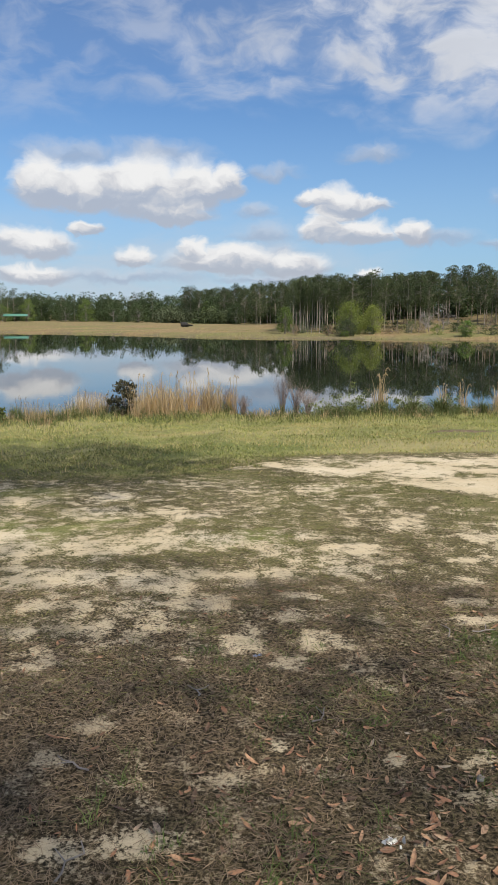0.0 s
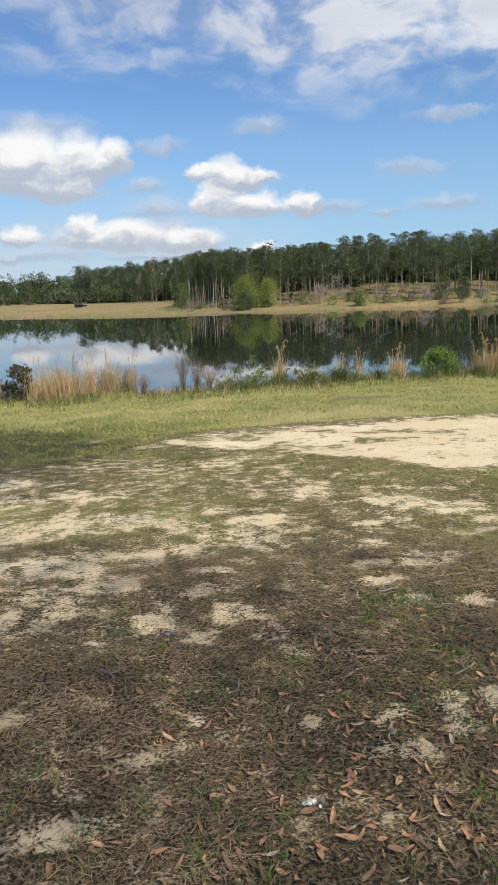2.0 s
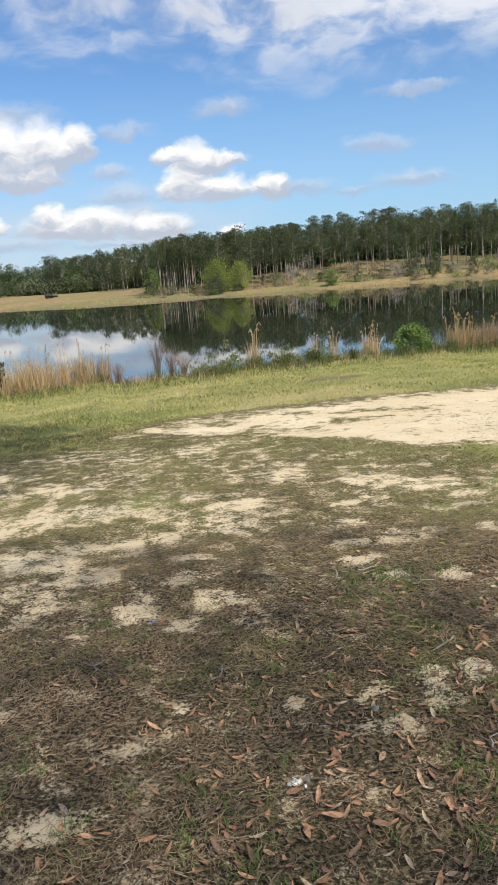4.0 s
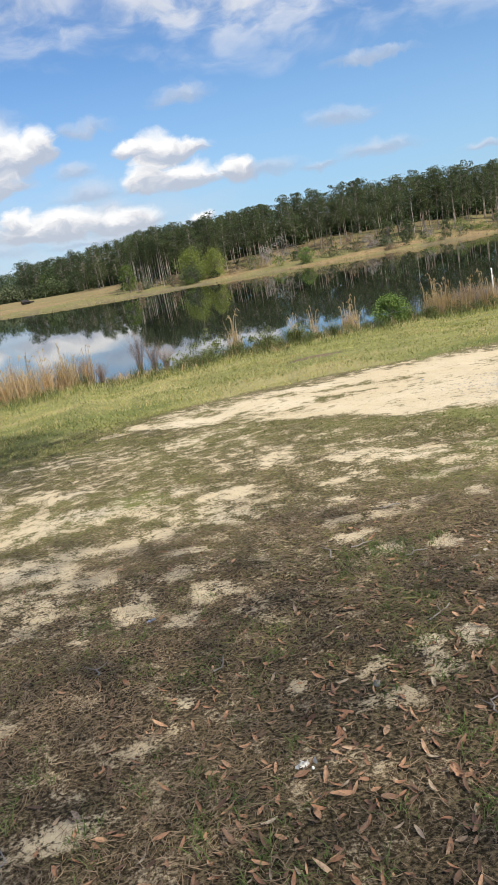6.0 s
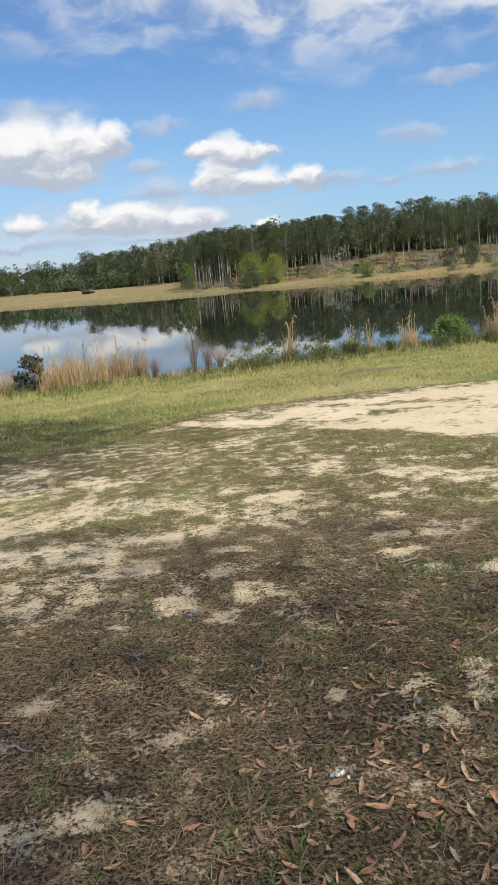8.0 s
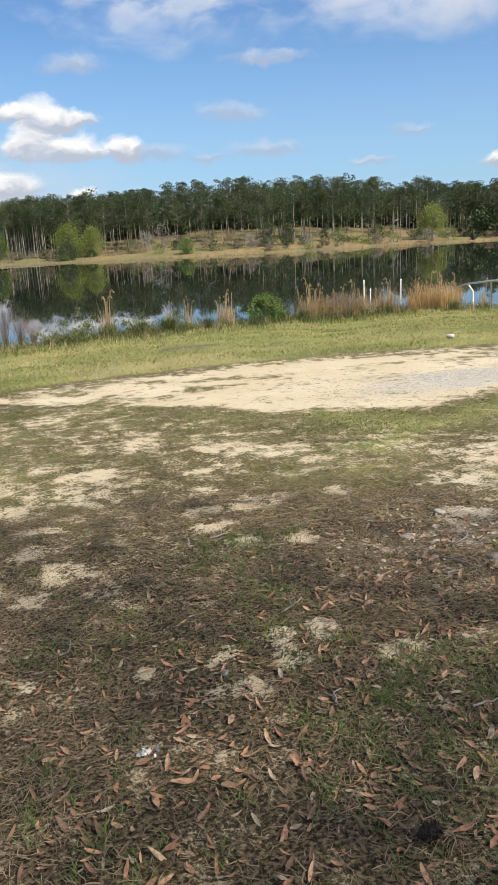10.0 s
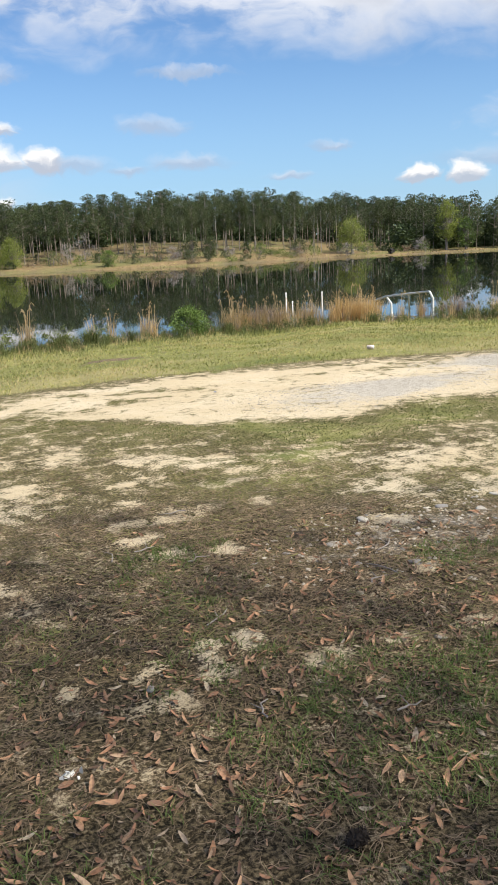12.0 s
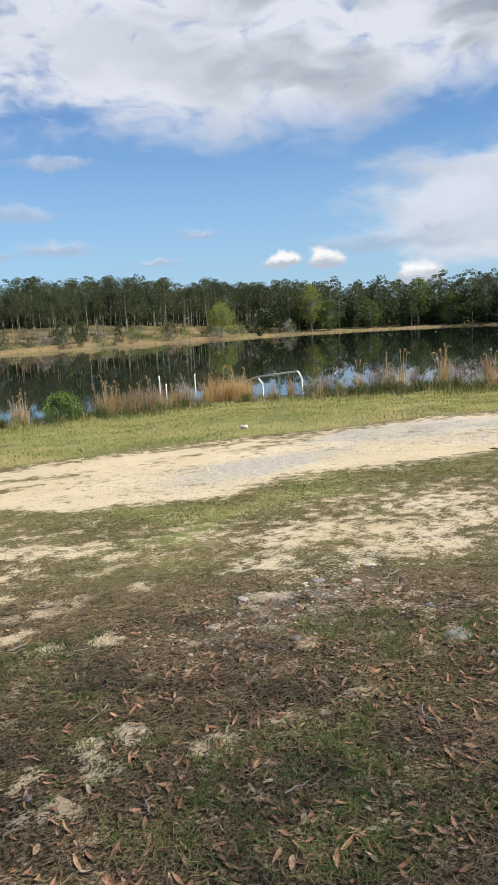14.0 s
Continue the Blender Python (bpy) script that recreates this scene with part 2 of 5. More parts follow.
def ground_build(k, ins):
    p = place(k)
    sand, gravel, green, dry, wet = (k.attribute(n) for n in ("sand", "gravel", "green", "dry", "wet"))
    fine, mid, big = k.noise(p, 60.0, 6.0, 0.75), k.noise(p, 7.0, 7.0, 0.68), k.noise(p, 1.1, 4.0)
    earth = k.mix(k.ramp(fine, 0.40, 0.66), (0.013, 0.0105, 0.006), (0.205, 0.155, 0.090))
    earth = k.mix(k.ramp(mid, 0.45, 0.7, 0.0, 0.45), earth, (0.105, 0.072, 0.038))
    turf = k.mix(k.ramp(fine, 0.3, 0.7), (0.095, 0.10, 0.032), (0.31, 0.31, 0.11))
    turf = k.mix(k.ramp(mid, 0.45, 0.7, 0.0, 0.5), turf, (0.40, 0.32, 0.16))
    turf = k.mix(k.ramp(big, 0.42, 0.62, 0.0, 0.55), turf, (0.15, 0.16, 0.055))
    wide = k.noise(k.vec("MULTIPLY", p, (0.7, 1.0, 1.0)), 0.45, 5.0, 0.6)
    turf = k.mix(k.ramp(wide, 0.50, 0.62, 0.0, 0.42), turf, (0.38, 0.31, 0.17))
    turf = k.mix(k.ramp(wide, 0.47, 0.38, 0.0, 0.6), turf, (0.11, 0.135, 0.04))
    worn = k.mix(k.ramp(fine, 0.35, 0.68), (0.058, 0.058, 0.021), (0.30, 0.27, 0.115))
    worn = k.mix(k.ramp(mid, 0.42, 0.68, 0.0, 0.6), worn, (0.22, 0.17, 0.088))
    turf = k.mix(k.ramp(green, 0.82, 1.0), worn, turf)
    base = k.mix(green, earth, turf)
    grain = k.mix(k.ramp(big, 0.35, 0.7), (0.56, 0.465, 0.315), (0.64, 0.55, 0.40))
    grain = k.mix(k.ramp(mid, 0.5, 0.75, 0.0, 0.45), grain, (0.50, 0.38, 0.22))
    grain = k.mix(k.ramp(fine, 0.42, 0.72, 0.0, 0.55), grain, (0.30, 0.245, 0.175))
    edge = k.math("MULTIPLY_ADD", k.math("SUBTRACT", fine, 0.5), 2.2, k.math("MULTIPLY_ADD", k.math("SUBTRACT", mid, 0.5), 2.6, sand))
    colour = k.mix(k.ramp(edge, 0.34, 0.74), base, grain)
    stone = k.mix(k.ramp(fine, 0.35, 0.65), (0.26, 0.245, 0.225), (0.60, 0.565, 0.51))
    g_edge = k.math("MULTIPLY_ADD", k.math("SUBTRACT", mid, 0.5), 1.2, gravel)
    colour = k.mix(k.ramp(g_edge, 0.3, 0.8, 0.0, 0.85), colour, stone)
    far_a, far_b = k.noise(k.vec("MULTIPLY", p, (0.4, 1.0, 1.0)), 0.16, 6.0, 0.65), k.noise(p, 1.6, 5.0, 0.65)
    straw = k.mix(k.ramp(far_b, 0.3, 0.7), (0.15, 0.10, 0.052), (0.32, 0.235, 0.128))
    straw = k.mix(k.ramp(far_a, 0.42, 0.60, 0.0, 0.85), straw, (0.15, 0.155, 0.06))
    # brown pine litter, deepened in colour for the shade under the pines
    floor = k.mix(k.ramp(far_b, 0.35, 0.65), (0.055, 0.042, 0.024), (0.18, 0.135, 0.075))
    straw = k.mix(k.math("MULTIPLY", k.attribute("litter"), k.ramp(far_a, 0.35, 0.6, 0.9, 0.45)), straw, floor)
    colour = k.mix(dry, colour, straw)
    bare = k.ramp(k.math("MULTIPLY_ADD", k.math("SUBTRACT", mid, 0.5), 1.5, k.attribute("mud")), 0.35, 0.6)
    colour = k.mix(bare, colour, k.mix(k.ramp(fine, 0.35, 0.65), (0.09, 0.06, 0.042), (0.24, 0.17, 0.12)))
    mud = k.mix(k.ramp(far_b, 0.3, 0.7), (0.10, 0.085, 0.055), (0.19, 0.155, 0.10))
    colour = k.mix(wet, colour, mud)
    k.put(ins["Base Color"], colour)
    ins["Roughness"].default_value = 0.95
    ins["Specular IOR Level"].default_value = 0.15
    bump(k, ins, k.math("ADD", k.math("MULTIPLY", fine, 0.5), mid), 0.9, 0.025)


def water_build(k, ins):
    p = place(k)
    ins["Base Color"].default_value = (0.012, 0.016, 0.012, 1)
    ins["Roughness"].default_value = 0.018
    ins["IOR"].default_value = 1.4
    calm = k.ramp(k.noise(k.vec("MULTIPLY", p, (0.02, 0.06, 1.0)), 1.0, 3.0), 0.35, 0.7, 0.25, 1.0)
    ripple = k.noise(k.vec("MULTIPLY", p, (0.7, 2.2, 1.0)), 1.0, 3.0, 0.5)
    swell = k.noise(k.vec("MULTIPLY", p, (0.15, 0.4, 1.0)), 1.0, 2.0, 0.5)
    bump(k, ins, k.math("MULTIPLY", k.math("ADD", ripple, swell), calm), 0.010, 0.12)


M_GROUND = material("ground_soil", ground_build)
M_WATER = material("lake_water", water_build)
M_PINE_BARK = bark("pine_bark", (0.12, 0.098, 0.082), (0.33, 0.28, 0.235))
M_PALE_BARK = bark("pale_bark", (0.20, 0.172, 0.148), (0.37, 0.33, 0.29))
M_GREY_BARK = bark("grey_bark", (0.14, 0.12, 0.11), (0.30, 0.27, 0.25))
M_PINE = leafy("pine_needles", (0.026, 0.043, 0.022), (0.150, 0.185, 0.085), glow=0.35)
M_OAKISH = leafy("broad_leaves", (0.08, 0.125, 0.03), (0.22, 0.29, 0.08), glow=0.35)
M_SPRING = leafy("spring_leaves", (0.15, 0.20, 0.048), (0.40, 0.45, 0.14), glow=0.5)
M_BUSH = leafy("bush_leaves", (0.04, 0.09, 0.02), (0.23, 0.32, 0.085))
M_SHRUB = leafy("dark_shrub_leaves", (0.028, 0.030, 0.018), (0.11, 0.10, 0.06))
M_TWIG = leafy("bare_twigs", (0.28, 0.21, 0.185), (0.52, 0.41, 0.36), glow=0.15)
M_GREYTWIG = leafy("grey_twigs", (0.20, 0.18, 0.17), (0.42, 0.39, 0.37), glow=0.0)
M_SEDGE = leafy("broomsedge_blades", (0.54, 0.35, 0.18), (0.86, 0.66, 0.41), glow=0.48)
M_TAN = leafy("dry_reed_blades", (0.46, 0.33, 0.20), (0.76, 0.60, 0.41), glow=0.5)
M_BROWN = leafy("brown_reed_blades", (0.15, 0.11, 0.075), (0.36, 0.27, 0.18), glow=0.2)
M_GRASS = leafy("grass_blades", (0.20, 0.22, 0.06), (0.53, 0.52, 0.19), glow=0.4)
M_DEEP = leafy("deep_grass_blades", (0.12, 0.145, 0.04), (0.33, 0.35, 0.12), glow=0.35)
M_STRAW = leafy("straw_blades", (0.36, 0.29, 0.13), (0.64, 0.53, 0.28), glow=0.3)
M_LUSH = leafy("lush_grass_blades", (0.060, 0.085, 0.030), (0.20, 0.22, 0.085), glow=0.3)
M_NEEDLE = leafy("fallen_needles", (0.022, 0.015, 0.009), (0.34, 0.245, 0.155), glow=0.0)
M_TUFT = leafy("tuft_blades", (0.07, 0.11, 0.03), (0.21, 0.28, 0.085), glow=0.35)
M_DISTANT = leafy("distant_leaves", (0.034, 0.056, 0.024), (0.088, 0.122, 0.050), glow=0.25)
M_SAGE = leafy("grey_green_leaves", (0.075, 0.098, 0.052), (0.18, 0.205, 0.12), glow=0.25)
M_TURF = leafy("turf_blades", (0.045, 0.050, 0.017), (0.30, 0.275, 0.11), glow=0.2)
M_DENSE = leafy("dense_turf_blades", (0.055, 0.074, 0.021), (0.22, 0.24, 0.075), glow=0.25)
M_WEED = leafy("weed_leaves", (0.085, 0.105, 0.035), (0.23, 0.26, 0.095), glow=0.3)
M_STONE = leafy("pebbles", (0.25, 0.232, 0.205), (0.72, 0.655, 0.56), glow=0.0, rough=0.85, spread=0.5)


def dry_leaf_build(k, ins):
    """Dead leaves: from grey-tan to red-brown, blotched, each a little different."""
    isle = k.add("ShaderNodeNewGeometry").outputs["Random Per Island"]
    tone = k.math("FRACT", k.math("ADD", isle, k.add("ShaderNodeObjectInfo").outputs["Random"]))
    a = k.mix(k.ramp(tone, 0.0, 0.45), (0.085, 0.048, 0.028), (0.32, 0.155, 0.082))
    a = k.mix(k.ramp(tone, 0.45, 0.8), a, (0.41, 0.24, 0.135))
    a = k.mix(k.ramp(tone, 0.86, 1.0), a, (0.36, 0.30, 0.22))
    p = place(k)
    a = k.mix(k.ramp(k.noise(p, 70.0, 4.0, 0.6), 0.42, 0.68, 0.0, 0.65), a, (0.07, 0.045, 0.03))
    k.put(ins["Base Color"], a)
    ins["Roughness"].default_value = 0.62
    bump(k, ins, k.noise(p, 160.0, 3.0), 0.5, 0.004)


M_LEAF = material("fallen_leaves", dry_leaf_build)


# ---------------------------------------------------------------- geometry helpers
class Geo:
    """Collects vertices and faces for one mesh."""

    def __init__(self):
        self.v, self.q, self.t, self.n = [], [], [], 0

    def add(self, verts, quads=None, tris=None):
        verts = np.asarray(verts, float).reshape(-1, 3)
        if quads is not None and len(quads):
            self.q.append(np.asarray(quads, int).reshape(-1, 4) + self.n)
        if tris is not None and len(tris):
            self.t.append(np.asarray(tris, int).reshape(-1, 3) + self.n)
        self.v.append(verts)
        self.n += len(verts)
        return self

    def tube(self, points, radii, sides=6, cap=True):
        pts = [Vector([float(c) for c in p]) for p in points]
        rings, up = [], Vector((0.31, 0.95, 0.05))
        for i, p in enumerate(pts):
            d = (pts[min(i + 1, len(pts) - 1)] - pts[max(i - 1, 0)]).normalized()
            a = d.cross(up)
            a = a.normalized() if a.length > 1e-4 else Vector((1, 0, 0))
            b = d.cross(a)
            rings += [p + float(radii[i]) * (math.cos(s) * a + math.sin(s) * b)
                      for s in (2 * math.pi * j / sides for j in range(sides))]
        quads = [(i * sides + j, i * sides + (j + 1) % sides, (i + 1) * sides + (j + 1) % sides, (i + 1) * sides + j)
                 for i in range(len(pts) - 1) for j in range(sides)]
        tris = []
        if cap:
            for base in (0, (len(pts) - 1) * sides):
                tris += [(base, base + j, base + j + 1) for j in range(1, sides - 1)]
        return self.add([tuple(r) for r in rings], quads, tris)

    def box(self, lo, hi):
        x0, y0, z0 = lo
        x1, y1, z1 = hi
        v = [(x, y, z) for z in (z0, z1) for x, y in ((x0, y0), (x1, y0), (x1, y1), (x0, y1))]
        return self.add(v, [(3, 2, 1, 0), (4, 5, 6, 7), (0, 1, 5, 4), (1, 2, 6, 5), (2, 3, 7, 6), (3, 0, 4, 7)])

    def leaves(self, centres, size, rng, flat=0.0, long=1.0, wide=0.6, tri=False):
        """Small lozenge leaves, turned every way; flat lifts their faces towards the sky."""
        c = np.asarray(centres, float)
        n = len(c)
        a = rng.normal(size=(n, 3))
        a[:, 2] *= 1.0 - 0.6 * flat
        a /= np.linalg.norm(a, axis=1)[:, None]
        b = np.cross(a, rng.normal(size=(n, 3)) + np.array([0, 0, 2.0 * flat]))
        b /= np.linalg.norm(b, axis=1)[:, None] + 1e-9
        s = np.asarray(size * rng.uniform(0.6, 1.3, n))[:, None]
        a, b = a * s * long, b * s * wide
        if tri:
            v = np.stack([c - a, c + a * 0.5 - b, c + a * 0.5 + b], 1).reshape(-1, 3)
            return self.add(v, None, np.arange(3 * n).reshape(-1, 3))
        v = np.stack([c - a, c - b, c + a, c + b], 1).reshape(-1, 3)
        return self.add(v, np.arange(4 * n).reshape(-1, 4))

    def blades(self, roots, height, width, rng, lean=0.35, droop=0.25):
        """Grass blades: a bent strip of one quad and a tip each."""
        r = np.asarray(roots, float)
        n = len(r)
        h = np.broadcast_to(np.asarray(height, float), (n,)) * rng.uniform(0.65, 1.2, n)
        ang, tw = rng.uniform(0, 2 * np.pi, n), rng.uniform(0, 2 * np.pi, n)
        side = np.stack([np.cos(tw), np.sin(tw), 0 * tw], 1) * (np.broadcast_to(width, (n,)) * rng.uniform(0.7, 1.3, n))[:, None] * 0.5
        out = np.stack([np.cos(ang), np.sin(ang), 0 * ang], 1) * (h * np.abs(rng.normal(0, lean, n)))[:, None]
        up = np.stack([0 * h, 0 * h, h], 1)
        mid, tip = r + up * 0.6 + out * 0.4, r + up * (1.0 - droop * rng.uniform(0, 1, n))[:, None] + out * (1 + droop)
        v = np.stack([r - side, r + side, mid + side * 0.8, mid - side * 0.8, tip], 1).reshape(-1, 3)
        i = np.arange(n)[:, None] * 5
        return self.add(v, i + np.array([[0, 1, 2, 3]]), i + np.array([[3, 2, 4]]))

    def mesh(self, name, mat, smooth=False):
        me = bpy.data.meshes.new(name)
        v = np.concatenate(self.v)
        q = np.concatenate(self.q) if self.q else np.zeros((0, 4), int)
        t = np.concatenate(self.t) if self.t else np.zeros((0, 3), int)
        me.vertices.add(len(v))
        me.vertices.foreach_set("co", v.ravel())
        me.loops.add(q.size + t.size)
        me.loops.foreach_set("vertex_index", np.concatenate([q.ravel(), t.ravel()]))
        me.polygons.add(len(q) + len(t))
        me.polygons.foreach_set("loop_start", np.concatenate([np.arange(len(q)) * 4, q.size + np.arange(len(t)) * 3]))
        if smooth:
            me.polygons.foreach_set("use_smooth", np.ones(len(q) + len(t), bool))
        me.materials.append(mat)
        me.update(calc_edges=True)
        me.validate()
        return me


def part(name, geo, mat, parent, label="", smooth=False):
    ob = new(name, geo.mesh(name, mat, smooth))
    ob.parent = parent
    return tagged(ob, label)


def thing(name, at, label, category, group=""):
    e = new(name)
    e.location = at
    e.empty_display_size = 0.1
    return tagged(e, label, category, group)


def lattice(x, y, seed):
    x0, y0 = np.floor(x), np.floor(y)
    fx, fy = x - x0, y - y0
    fx, fy = fx * fx * (3 - 2 * fx), fy * fy * (3 - 2 * fy)

    def h(i, j):
        s = np.sin(i * 127.1 + j * 311.7 + seed * 74.7) * 43758.5453
        return s - np.floor(s)
    a, b = h(x0, y0) * (1 - fx) + h(x0 + 1, y0) * fx, h(x0, y0 + 1) * (1 - fx) + h(x0 + 1, y0 + 1) * fx
    return a * (1 - fy) + b * fy


def fbm(x, y, seed=0, octaves=4):
    s, a, total = 0.0, 1.0, 0.0
    for o in range(octaves):
        s = s + a * lattice(x * 2 ** o + 13.7 * o, y * 2 ** o - 7.3 * o, seed + o)
        total += a
        a *= 0.5
    return s / total


def step(x, lo, hi):
    t = np.clip((np.asarray(x, float) - lo) / (hi - lo), 0, 1)
    return t * t * (3 - 2 * t)


# ---------------------------------------------------------------- the lie of the land
NEAR_AZ, NEAR_R = (-75, -18, 0, 18, 32, 52, 85), (26, 20.0, 22.0, 23.0, 25.0, 25.0, 34)
BRINK_Z = (-0.7, -1.08, -1.25, -1.23, -1.16, -1.03, -0.7)
FAR_AZ = (-75, -60, -25, -14, -8, -5, -3, 1.5, 8, 16, 22, 26, 29, 43, 51, 68, 85)
FAR_R = (36, 100, 186, 160, 143, 133, 126, 121, 122, 121, 121, 124, 131, 143, 141, 100, 45)
HILL_AZ, HILL_Z = (-180, -25, -8, -1, 3, 10, 17, 24, 27, 31, 36, 40, 60, 180), (2, 1.0, 0.7, 0.4, 0.8, 2.6, 3.9, 3.9, 3.5, 2.2, 0.9, 0.3, 0.3, 2)


def shore_near(az):
    return np.interp(az, NEAR_AZ, NEAR_R) + 2.2 * (fbm(az * 0.4, az * 0.0, 5) - 0.5)


def shore_far(az):
    return np.interp(az, FAR_AZ, FAR_R) + 2.0 * (fbm(az * 0.9, az * 0.0, 9) - 0.5)


LAKE_Z = -2.05


def land(x, y):
    """Height of the ground at x, y."""
    x, y = np.asarray(x, float), np.asarray(y, float)
    r, az = np.hypot(x, y), np.degrees(np.arctan2(x, y))
    n, f = shore_near(az), shore_far(az)
    hill = np.interp(az, HILL_AZ, HILL_Z)
    inlake = (az > -74) & (az < 84)
    slope = -0.0358 * np.clip(y, -40, 11.5)
    brink = np.interp(az, NEAR_AZ, BRINK_Z)
    z = slope + (brink - slope) * step(r, n - 12.0, n + 1.0) * (r > 6) - 0.95 * step(r, n, n + 4.5) - 1.8 * step(r, n + 3, n + 12)
    z = np.where(r > (n + f) / 2, -3.9 + 1.7 * step(r, f - 8, f - 1) + 0.36 * step(r, f - 2, f + 2) + 0.24 * step(r, f + 1, f + 10)
                 + hill * step(r, f - 6, f + 70) + 2.0 * step(r, f + 80, f + 500), z)
    z = np.where(inlake, z, slope)
    bumps = 0.05 * (fbm(x * 0.6, y * 0.6, 3) - 0.5) + 0.022 * (fbm(x * 4.0, y * 4.0, 4) - 0.5)
    return z + bumps * step(r, 0.2, 1.0) * np.where(r < 40, 1.0, 3.0)


ROAD_X = (-0.65, 0.1, 1.0, 1.75, 2.8, 4.1, 5.5, 6.2, 7.8, 13, 22)
ROAD_LOW = (9.98, 9.53, 9.02, 8.38, 7.17, 6.52, 6.92, 6.27, 5.98, 4.49, 2.46)
ROAD_TOP = (9.99, 10.35, 10.66, 10.78, 10.72, 10.61, 10.6, 10.41, 9.83, 8.21, 5.49)
# bare sand patches, from the track inwards: x, y, half width, half depth
SAND_FAR = [(-0.84, 10.33, 0.31, 0.31), (-0.08, 9.84, 0.18, 0.23), (-1.53, 7.78, 0.26, 0.24), (-2.26, 7.5, 0.28, 0.23), (-0.82, 7.11, 0.16, 0.15), (-0.54, 6.87, 0.21, 0.14), (1.3, 6.54, 0.2, 0.22), (-1.99, 6.23, 0.19, 0.2),
            (0.43, 6.14, 0.14, 0.11), (-0.12, 6.13, 0.21, 0.19), (-0.4, 6.13, 0.14, 0.15), (1.84, 6.05, 0.14, 0.15), (-0.82, 6.04, 0.18, 0.26), (2.06, 5.93, 0.23, 0.16), (-1.27, 5.86, 0.18, 0.21), (-1.73, 5.78, 0.39, 0.28),
            (0.83, 5.7, 0.26, 0.2), (2.31, 5.7, 0.22, 0.15), (1.5, 5.47, 0.12, 0.09), (-1.56, 5.17, 0.24, 0.11), (0.2, 5.11, 0.12, 0.11), (-0.13, 4.98, 0.13, 0.13), (-0.86, 4.92, 0.17, 0.31), (-1.31, 4.91, 0.34, 0.2)]
SAND_MIDDLE = [(1.42, 4.88, 0.16, 0.11), (-0.58, 4.8, 0.13, 0.12), (0.28, 4.63, 0.09, 0.07), (1.54, 4.59, 0.09, 0.1), (3.76, 4.58, 0.18, 0.14), (1.79, 4.54, 0.11, 0.07), (-0.3, 4.52, 0.12, 0.13), (1.27, 4.49, 0.11, 0.06),
               (-1.34, 4.46, 0.14, 0.13), (2.14, 4.46, 0.09, 0.06), (1.59, 4.45, 0.16, 0.09), (-1.05, 4.41, 0.08, 0.12), (-0.83, 4.36, 0.13, 0.08), (0.26, 4.32, 0.17, 0.1), (3.12, 4.25, 0.23, 0.14), (1.22, 4.19, 0.13, 0.06),
               (4.52, 4.05, 0.25, 0.14), (-0.91, 4.04, 0.11, 0.14), (-1.31, 4.0, 0.06, 0.07), (3.95, 3.97, 0.28, 0.34), (3.61, 3.91, 0.2, 0.17), (-0.79, 3.88, 0.13, 0.1), (0.32, 3.88, 0.09, 0.11), (1.31, 3.85, 0.12, 0.09)]
SAND_NEAR = [(-0.1, 3.84, 0.1, 0.12), (1.64, 3.78, 0.09, 0.07), (4.29, 3.69, 0.16, 0.15), (-0.41, 3.66, 0.07, 0.07), (2.64, 3.66, 0.14, 0.1), (-1.12, 3.65, 0.1, 0.12), (0.16, 3.59, 0.08, 0.05), (0.42, 3.54, 0.08, 0.06),
             (-0.7, 2.96, 0.09, 0.07), (2.38, 2.93, 0.11, 0.07), (0.84, 2.89, 0.09, 0.05), (0.04, 2.78, 0.04, 0.05), (0.82, 2.75, 0.09, 0.06), (1.05, 2.75, 0.08, 0.11), (1.27, 2.73, 0.07, 0.07), (-0.84, 2.69, 0.09, 0.06),
             (0.48, 2.67, 0.04, 0.04), (-0.21, 2.56, 0.11, 0.07), (1.05, 2.56, 0.08, 0.05), (0.76, 2.48, 0.12, 0.06), (1.49, 2.44, 0.09, 0.05), (1.81, 2.44, 0.09, 0.04), (2.14, 2.39, 0.1, 0.06), (-0.41, 2.2, 0.11, 0.05),
             (-0.68, 2.15, 0.07, 0.06)]
BROAD_SAND = [(3.9, 4.0, 0.5, 0.3), (4.4, 4.3, 0.6, 0.25), (5.0, 4.1, 0.4, 0.3), (-1.5, 5.8, 0.7, 0.3), (-1.3, 4.95, 0.6, 0.25)]
GRAVEL = [(4.75, 7.65, 1.45, 0.95), (6.3, 7.9, 1.7, 0.8), (8.7, 8.2, 2.5, 1.6), (11.0, 7.3, 3.6, 2.2), (2.75, 3.4, 1.3, 0.65)]


MUD = (3.9, 14.5, 0.75, 0.4)      # a worn brown spot in the bank's grass


def thick_turf(x, y):
    """Belts of close dark green turf: below the track, and beside its end."""
    low = np.interp(x, ROAD_X, ROAD_LOW)
    under = step(low - y, -0.1, 0.25) * step(y - low, -1.9, -0.7) * step(x, -0.6, 0.6)
    beside = step(-x, -0.5, 0.3) * step(y, 8.4, 9.3) * step(-y, -13.2, -12.2)
    return np.maximum(under * 0.85, beside) * step(fbm(x * 1.5, y * 2.2, 88, 5), 0.34, 0.56)


